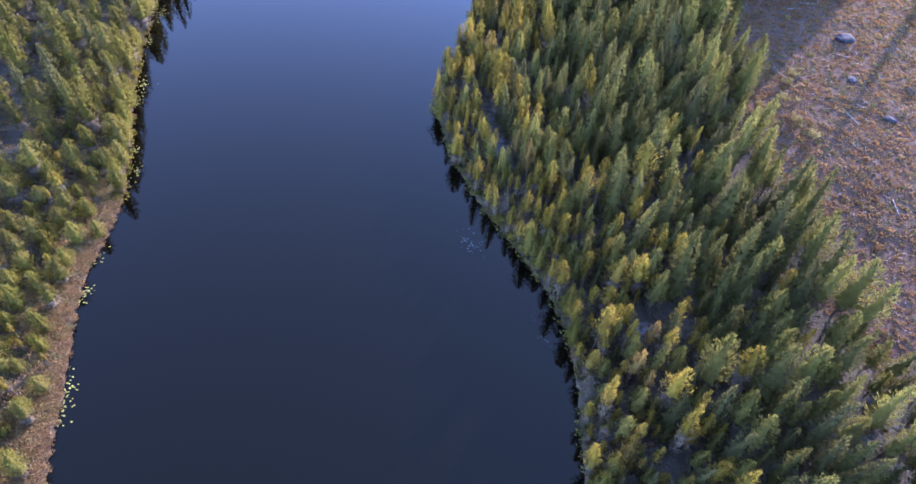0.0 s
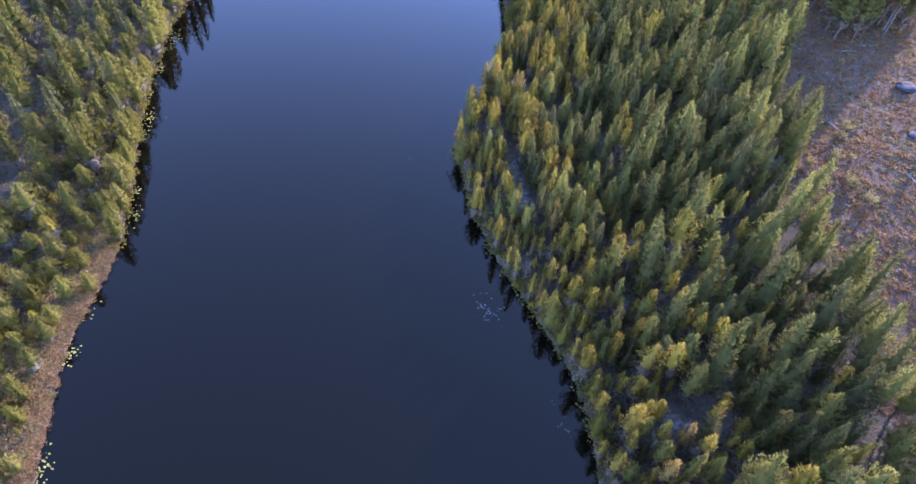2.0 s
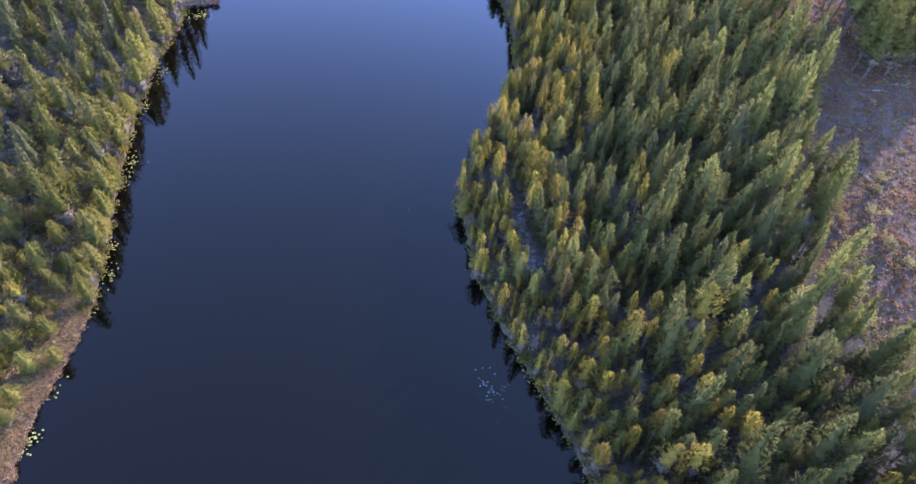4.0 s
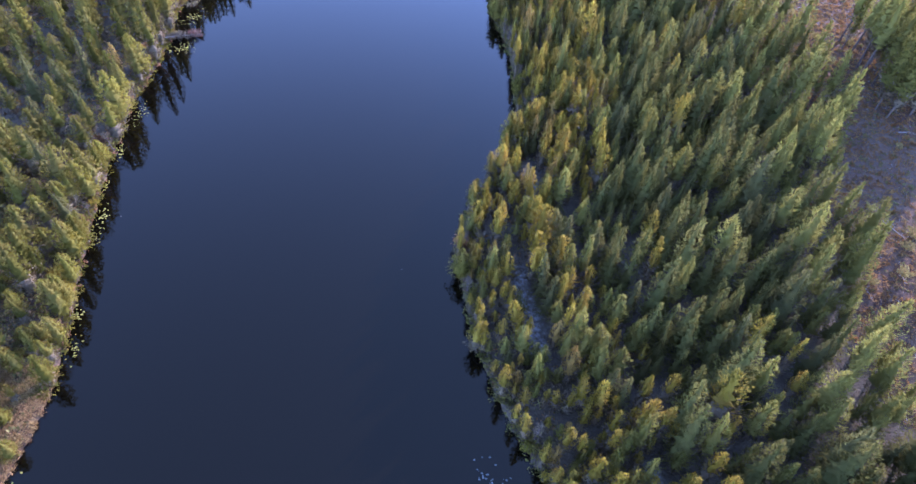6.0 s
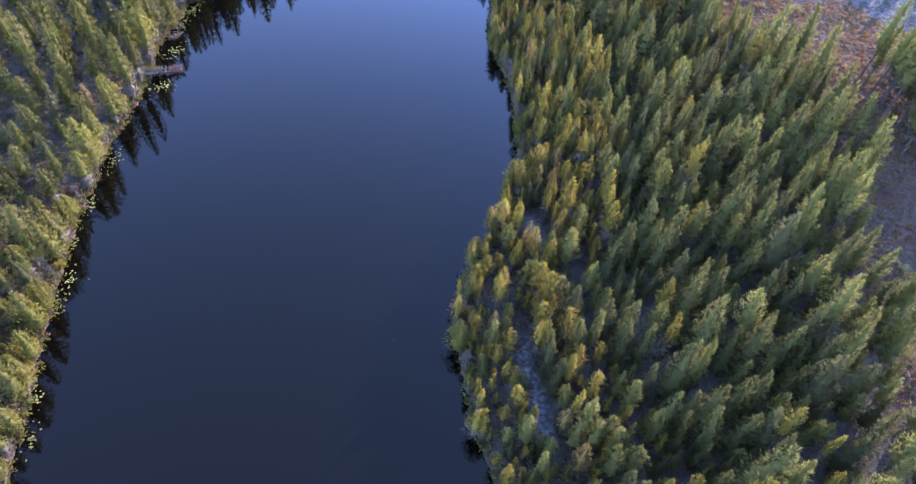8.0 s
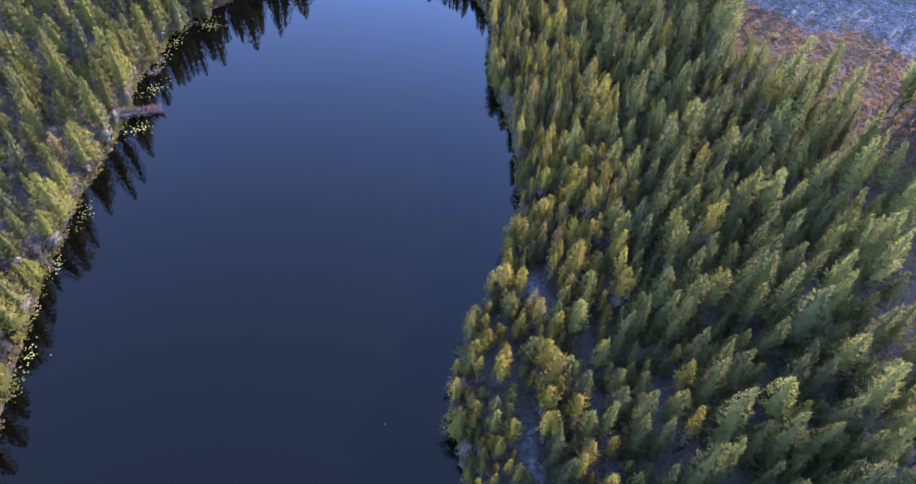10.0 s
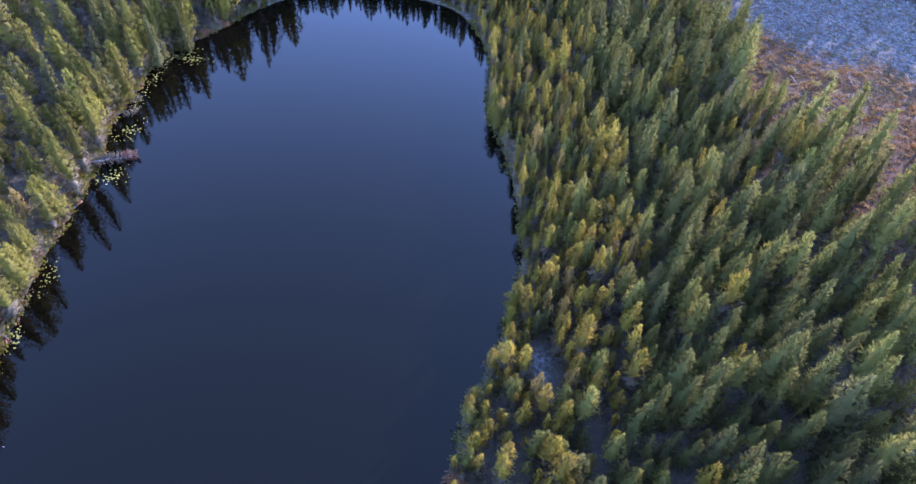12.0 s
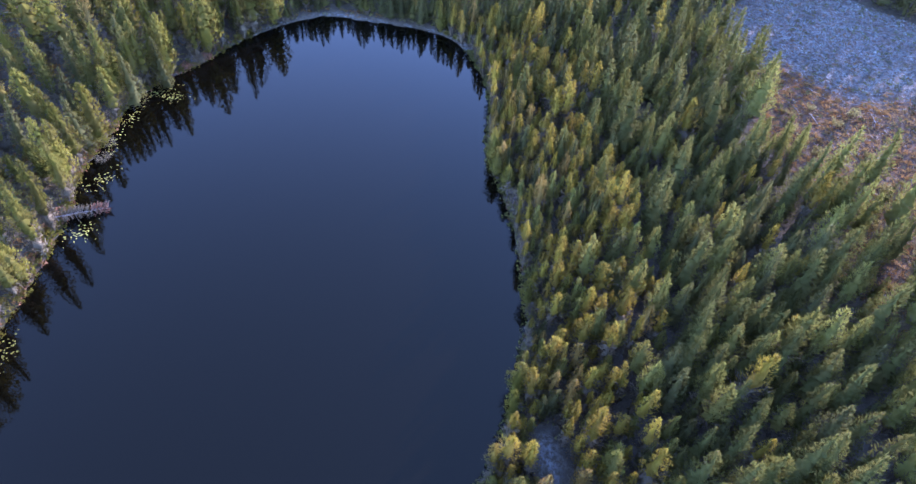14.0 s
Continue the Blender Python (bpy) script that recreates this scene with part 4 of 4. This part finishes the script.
# ---- what lies on the clearing ----
def boulder(x, y, a, b, c, turn, label):
    bm = bmesh.new()
    bmesh.ops.create_icosphere(bm, subdivisions=3, radius=1)
    for v in bm.verts:
        v.co *= 1 + 0.28 * noise.noise(v.co * 1.3 + Vector((x, y, 0))) + 0.1 * noise.noise(v.co * 3.1)
        v.co = Vector((v.co.x * a, v.co.y * b, v.co.z * c))
    me = bpy.data.meshes.new("boulder")
    bm.to_mesh(me)
    bm.free()
    me.materials.append(M_STONE)
    ob = tagged(new("boulder", me), label, "boulder", "boulders on the clearing")
    ob.matrix_world = pose(x, y, float(height(x, y)) + c * 0.25, 0, 0, turn)


boulder(79.7, 114.3, 2.0, 1.7, 0.7, 20, "rounded grey boulder on the dry heath")
boulder(76.3, 100.8, 1.1, 0.9, 0.35, 50, "small grey boulder among heather")
boulder(78.6, 89.5, 1.1, 0.8, 0.35, 130, "small grey boulder among heather")


def limb(points, radii, sides=6):
    """A connected bent limb through points in any direction, closed at both ends."""
    s = Soup()
    for i, (p, r) in enumerate(zip(points, radii)):
        w = (points[min(i + 1, len(points) - 1)] - points[max(i - 1, 0)]).normalized()
        u = w.cross(Vector((0, 0, 1)) if abs(w.z) < 0.9 else Vector((1, 0, 0))).normalized()
        v = w.cross(u)
        for k in range(sides):
            t = 2 * math.pi * k / sides
            s.v.append(tuple(p + (u * math.cos(t) + v * math.sin(t)) * r))
    for i in range(len(points) - 1):
        for k in range(sides):
            a, b = i * sides + k, i * sides + (k + 1) % sides
            s.f += [(a, b, b + sides), (a, b + sides, a + sides)]
    last = (len(points) - 1) * sides
    for k in range(1, sides - 1):
        s.f += [(0, k + 1, k), (last, last + k, last + k + 1)]
    return s.arrays()


def log(x, y, length, r, turn, label, bend=0.0):
    """A bent dead stem with a few broken side branches."""
    pts = [Vector((t * length, bend * math.sin(math.pi * t), r)) for t in (0, 0.25, 0.5, 0.75, 1)]
    root = tagged(new("log"), label, "log", "logs left on the clearing")
    part("stem", limb(pts, [r, r * 0.9, r * 0.75, r * 0.6, r * 0.4]), M_PALE_BARK, root)
    for i in range(3):
        q = pts[1].lerp(pts[4], r9.random())
        part("broken_branch", limb([q, q + Vector((0.3, r9.choice((-1, 1)) * r9.uniform(0.3, 0.8), 0.25))], [0.03, 0.01], 4), M_PALE_BARK, root)
    root.matrix_basis = pose(x, y, float(height(x, y)) + 0.05, 0, 0, turn)


log(72.5, 126.5, 9.0, 0.14, -8, "long pale bent log lying on the clearing", 1.0)
log(77.0, 128.5, 8.0, 0.12, 25, "long pale bent log lying on the clearing", -0.8)
for i in range(20):
    x, y = r9.uniform(56, 104), r9.uniform(70, 222)
    if bool(in_clearing(np.array(x), np.array(y))):
        log(x, y, r9.uniform(1.6, 4.5), r9.uniform(0.04, 0.09), r9.uniform(0, 360), "pale dead log lying among heather")

stick_forms = []
for i in range(8):
    s = Soup()
    for k in range(3):
        a, ln = r9.uniform(0, 6.3), r9.uniform(0.3, 0.9)
        s.stick((r9.uniform(-0.4, 0.4), r9.uniform(-0.4, 0.4), 0.18), (math.cos(a) * ln, math.sin(a) * ln, r9.uniform(0.1, 0.35)), 0.03, 0.012)
    stick_forms.append(s.arrays())
tx, ty = rng.uniform(50, 112, 2000), rng.uniform(40, 234, 2000)
tx, ty = np.concatenate([tx, rng.uniform(54, 108, 1100)]), np.concatenate([ty, rng.uniform(170, 228, 1100)])
keep = in_clearing(tx, ty)
strew("felling_slash", stick_forms, np.stack([tx, ty, rng.uniform(0.6, 1.3, len(tx))], -1)[keep], M_PALE_BARK, "pale sticks and branches left from felling", "sticks")


def brush_pile(x, y, size):
    rnd = random.Random(int(x * 10))
    root = tagged(new("brush_pile"), "heap of grey cut branches on the clearing", "brush pile", "brush piles on the clearing")
    s, t = Soup(), Soup()
    for i in range(70):
        a, r = rnd.uniform(0, 6.3), size * rnd.uniform(0, 0.6)
        q = Vector((math.cos(a) * r, math.sin(a) * r, rnd.uniform(0.1, 0.8) * (1 - r / size)))
        w = Vector((rnd.gauss(0, 1), rnd.gauss(0, 1), rnd.gauss(0, 0.25))).normalized() * size * 0.5
        s.stick(q - w * 0.5, q + w * 0.5, 0.03, 0.012)
        for k in range(3):
            t.tuft(q + w * rnd.uniform(-0.5, 0.5), (rnd.gauss(0, 1), rnd.gauss(0, 1), 0.3), 0.4, 0.08, rnd.uniform(0, 6.3))
    part("core", s.arrays(), M_BARK, root)
    part("twig_mass", t.arrays(), M_TWIGS, root, "grey twigs")
    root.location = (x, y, float(height(x, y)))


brush_pile(84.0, 84.0, 2.6)
brush_pile(86.0, 98.0, 2.0)
brush_pile(66.0, 101.0, 1.8)
